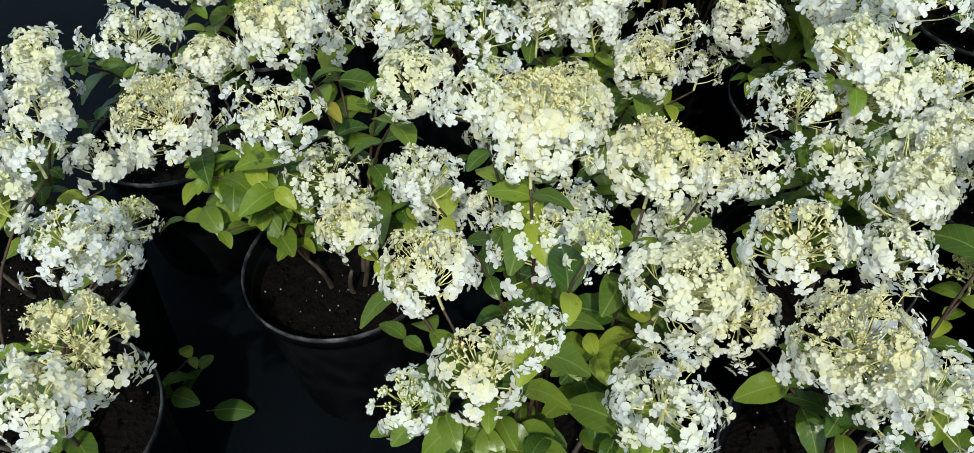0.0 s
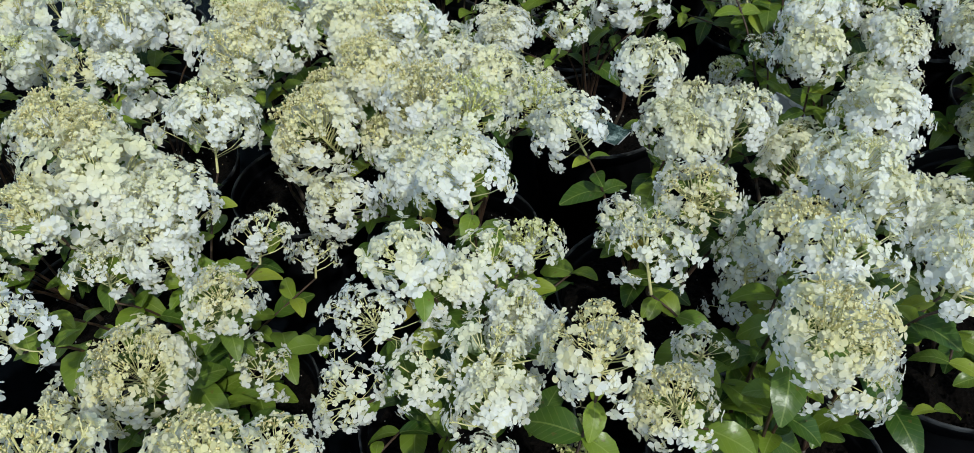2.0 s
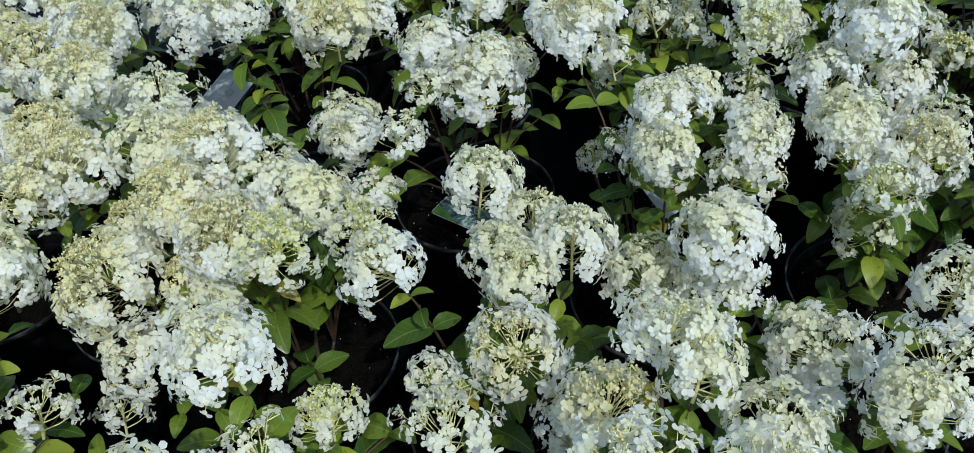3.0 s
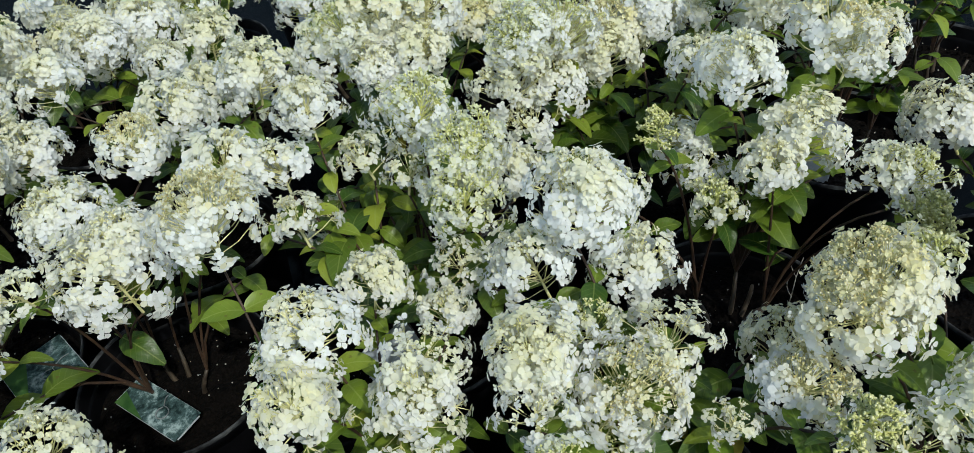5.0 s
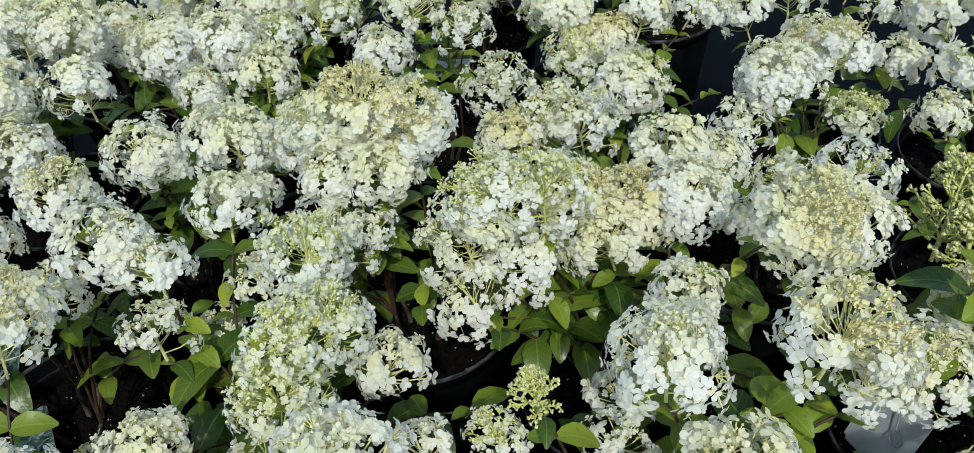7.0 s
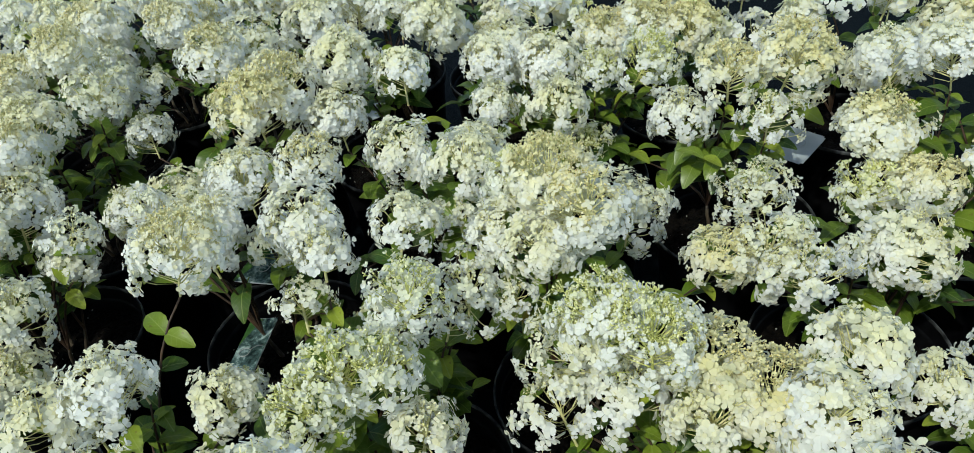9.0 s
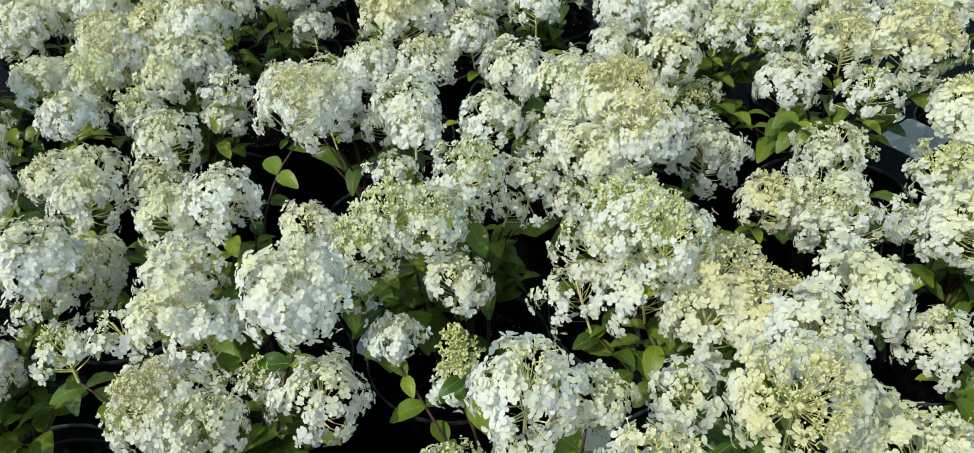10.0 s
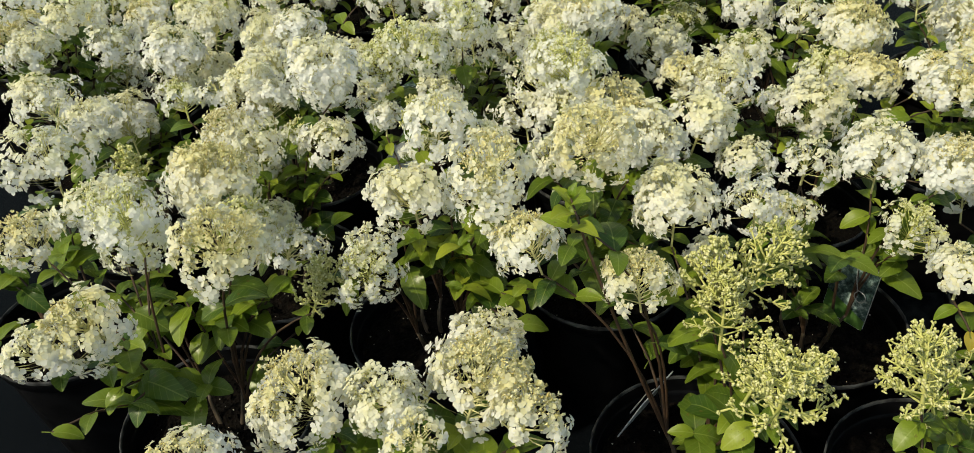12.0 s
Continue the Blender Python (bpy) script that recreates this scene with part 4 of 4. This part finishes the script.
hydrangea(0.36, 1.24, [(0.328, 1.292, 0.465, 0.053, "W"), (0.356, 1.187, 0.400, 0.038, "S"), (0.285, 1.143, 0.442, 0.037, "W"), (0.294, 1.218, 0.441, 0.036, "S"), (0.420, 1.299, 0.421, 0.038, "G"), (0.429, 1.106, 0.482, 0.039, "S"), (0.388, 1.350, 0.485, 0.042, "C"), (0.350, 1.370, 0.460, 0.045, "C")], shoots=[(0.36, 1.12, 0.37), (0.23, 1.22, 0.33)])
hydrangea(-0.44, 1.25, [(-0.550, 1.203, 0.434, 0.063, "W"), (-0.512, 1.151, 0.451, 0.052, "W"), (-0.338, 1.323, 0.460, 0.055, "G"), (-0.347, 1.167, 0.438, 0.049, "W"), (-0.400, 1.457, 0.447, 0.056, "C"), (-0.473, 1.343, 0.446, 0.056, "C"), (-0.460, 1.230, 0.440, 0.058, "W"), (-0.440, 1.400, 0.450, 0.060, "C"), (-0.390, 1.270, 0.440, 0.041, "G"), (-0.340, 1.210, 0.360, 0.039, "G")], shoots=[(-0.54, 1.11, 0.38), (-0.29, 1.25, 0.35)])
hydrangea(0.63, 1.29, [(0.640, 1.220, 0.420, 0.052, "N"), (0.517, 1.305, 0.440, 0.033, "W")], shoots=[(0.49, 1.47, 0.34)])
hydrangea(0.09, 1.30, [(0.116, 1.154, 0.449, 0.052, "S"), (0.018, 1.376, 0.484, 0.056, "C"), (0.070, 1.155, 0.449, 0.055, "S"), (0.146, 1.280, 0.434, 0.054, "W"), (-0.022, 1.228, 0.437, 0.051, "S"), (0.058, 1.323, 0.437, 0.043, "G"), (0.063, 1.368, 0.437, 0.044, "C"), (0.124, 1.450, 0.456, 0.043, "C"), (0.200, 1.450, 0.480, 0.048, "C"), (0.116, 1.237, 0.430, 0.024, "W"), (0.087, 1.390, 0.440, 0.040, "C")], shoots=[(0.12, 1.41, 0.38), (0.00, 1.28, 0.38), (0.23, 1.44, 0.34), (-0.04, 1.19, 0.36), (0.16, 1.19, 0.33)])
hydrangea(-0.19, 1.37, [(-0.161, 1.434, 0.491, 0.066, "C"), (-0.206, 1.357, 0.481, 0.050, "C"), (-0.232, 1.296, 0.416, 0.049, "W"), (-0.123, 1.348, 0.449, 0.042, "S")], fresh=[(-0.28, 1.50, 0.38), (-0.22, 1.52, 0.37)])
hydrangea(0.00, 1.60, [(-0.200, 1.806, 0.391, 0.057, "W"), (0.091, 1.534, 0.484, 0.049, "C"), (-0.200, 1.670, 0.370, 0.061, "W"), (0.030, 1.670, 0.480, 0.062, "W"), (-0.050, 1.600, 0.480, 0.051, "W"), (0.150, 1.560, 0.480, 0.047, "W"), (0.100, 1.660, 0.490, 0.047, "C"), (-0.090, 1.520, 0.490, 0.045, "W")], shoots=[(-0.09, 1.65, 0.37)])
hydrangea(0.80, 1.20, [(0.688, 1.178, 0.480, 0.042, "N"), (0.740, 1.270, 0.440, 0.030, "N"), (0.870, 1.240, 0.450, 0.032, "N")], leafy=1.3, shoots=[(0.74, 1.15, 0.35)])


# ---------------------------------------------------------------- the rows beyond
def row_beyond(x, y):
    """One of the same shrubs in the rows past the near ones."""
    rng = random.Random(int(x * 1000 + y * 77))
    heads = []
    for i in range(9):
        g, d = i * 2.4 + rng.uniform(-0.3, 0.3), 0.155 * math.sqrt((i + 0.5) / 9)
        heads.append((x + d * math.cos(g), y + d * math.sin(g), rng.uniform(0.43, 0.50) - 0.5 * d * d / 0.155, rng.uniform(0.040, 0.054), rng.choice("WWWCCSG")))
    hydrangea(x, y, heads, leafy=0.68, far=True)


for place in ((-1.45, 0.27), (-1.34, 0.52), (-1.22, 0.76), (-1.30, 1.04), (-1.02, 1.16), (-0.85, 1.36), (-0.50, 1.54), (-0.28, 1.74), (0.04, 1.90), (-1.38, -0.30), (0.36, 1.56), (-1.08, 0.57), (-0.64, 1.30), (0.63, 1.57), (-1.56, 0.80), (-1.66, 0.52)):
    row_beyond(*place)


# ---------------------------------------------------------------- plant labels
def plant_label(corner, along, across, printed=False, marked=False):
    """A thin card with a wire hook, from one corner along its two edges."""
    x, y = Vector(along), Vector(across)
    w, h, t = x.length, y.length, 0.0006
    x.normalize()
    z = x.cross(y).normalized()
    y = z.cross(x)
    ob = new("plant_label")
    m = Matrix((x, y, z)).transposed().to_4x4()
    m.translation = Vector(corner) + x * (w / 2) + y * (h / 2)
    ob.matrix_basis = m
    tagged(ob, "printed picture card with a wire hook resting on a pot rim" if printed else "pale grey blank plant card resting on a pot rim", "plant label", "plant labels")
    bm = bmesh.new()
    bmesh.ops.create_cube(bm, size=1.0)
    bmesh.ops.scale(bm, vec=(w, h, 2 * t), verts=bm.verts)
    bmesh.ops.bevel(bm, geom=[e for e in bm.edges if abs(e.verts[0].co.z - e.verts[1].co.z) > t], offset=0.004, segments=3, affect="EDGES")
    me = bpy.data.meshes.new("card")
    bm.to_mesh(me)
    bm.free()
    me.materials.append(CARD_BACK)
    part("card", me, ob)
    if printed:
        sh = Shell()
        for j in (-0.492, -0.16, 0.16, 0.492):
            for c in (-0.492, -0.24, 0.0, 0.24, 0.492):
                sh.v.append(Vector((c * w, j * h, t + 0.0005)))
        for j in range(3):
            for c in range(4):
                a = j * 5 + c
                sh.f.append((a, a + 1, a + 6, a + 5))
        part("printed_picture", sh.mesh("printed_picture", CARD_PRINT), ob)
    for k in range(2 if marked else 0):                 # little round care signs
        sh = Shell()
        c = Vector((-w * 0.10 + 0.010 * k, h * (0.02 + 0.10 * k), t + 0.0006))
        sh.tube([c + Vector((0.0034 * math.cos(i * 0.5236), 0.0034 * math.sin(i * 0.5236), 0)) for i in range(13)], [0.0004] * 13, 3)
        sh.tube([c + Vector((-0.0015, -0.0015, 0)), c + Vector((0.0015, 0.0015, 0))], [0.0005, 0.0005], 3)
        part("care_sign", sh.mesh("care_sign", POT), ob)
    if marked:
        return ob
    sh = Shell()
    pts = [Vector((0.0, h * 0.42, 0.002)), Vector((0.004, h * 0.30, 0.006)), Vector((0.010, h * 0.12, 0.006))]
    for i in range(10):
        g = i * 0.62
        pts.append(Vector((0.016 + 0.008 * math.sin(g), h * 0.12 - 0.008 + 0.008 * math.cos(g), 0.006)))
    sh.tube(pts, [0.0007] * len(pts), 5)
    part("hook", sh.mesh("hook", WIRE), ob, label="thin curled wire hook")
    return ob


plant_label((-0.605, 0.735, 0.230), (0.062, -0.066, 0.002), (0.048, 0.068, 0.004), True)
plant_label((-0.435, 0.669, 0.234), (0.092, -0.068, 0.002), (0.030, 0.030, 0.004), True)
plant_label((-0.456, -0.067, 0.222), (0.076, 0.030, 0.0), (-0.004, 0.075, 0.014), marked=True)
plant_label((0.474, 0.993, 0.208), (0.050, -0.048, 0.0), (0.022, 0.023, 0.087))
plant_label((-0.300, 1.525, 0.236), (0.080, 0.022, 0.0), (-0.020, 0.080, 0.010))
plant_label((-0.920, 1.000, 0.236), (0.075, -0.045, 0.0), (0.060, 0.090, 0.035))
plant_label((-0.090, 0.615, 0.236), (0.055, 0.050, 0.0), (-0.040, 0.045, 0.045))
plant_label((0.350, 1.255, 0.236), (0.050, 0.035, 0.0), (0.005, 0.015, 0.095), True)


# ---------------------------------------------------------------- a leaf on the cloth
leaf = new("fallen_leaf", leaf_mesh("fallen_leaf", 0.055, 0.034, 0.10, -0.25, LEAF, 21))
leaf.matrix_basis = Matrix.Translation((-1.195, -0.29, 0.012)) @ Matrix.Rotation(radians(-65), 4, "Z") @ Matrix.Rotation(0.15, 4, "Y")
tagged(leaf, "dull green fallen leaf lying on the black cloth", "leaf")


# ---------------------------------------------------------------- bits of dry plant
STRAW = twig_material("straw_pale", (0.22, 0.20, 0.17), (0.40, 0.37, 0.32))


def dry_stalk(points, label, forks=()):
    """A thin dry stalk through some points, with short curled forks."""
    sh = Shell()
    pts = [Vector(p) for p in points]
    sh.tube(pts, [0.0009 - 0.0004 * i / (len(pts) - 1) for i in range(len(pts))], 5)
    for a, b, c in forks:
        sh.tube(bend(Vector(a), Vector(b), Vector(c), 6), [0.0006, 0.0006, 0.0005, 0.0005, 0.0004, 0.0003], 4)
    ob = new("dry_stalk", sh.mesh("dry_stalk", STRAW))
    return tagged(ob, label, "dry stalk")


dry_stalk([(0.395, 0.725, 0.192), (0.406, 0.742, 0.208), (0.415, 0.758, 0.225), (0.428, 0.776, 0.240)], "pale dry stalk leaning out of dark potting soil",
          [((0.406, 0.742, 0.208), (0.396, 0.752, 0.222), (0.410, 0.760, 0.226)), ((0.415, 0.758, 0.225), (0.408, 0.772, 0.236), (0.416, 0.778, 0.236))])
dry_stalk([(0.212, 0.046, 0.001), (0.263, 0.089, 0.001), (0.319, 0.138, 0.001)], "pale thin straw lying on the black cloth")
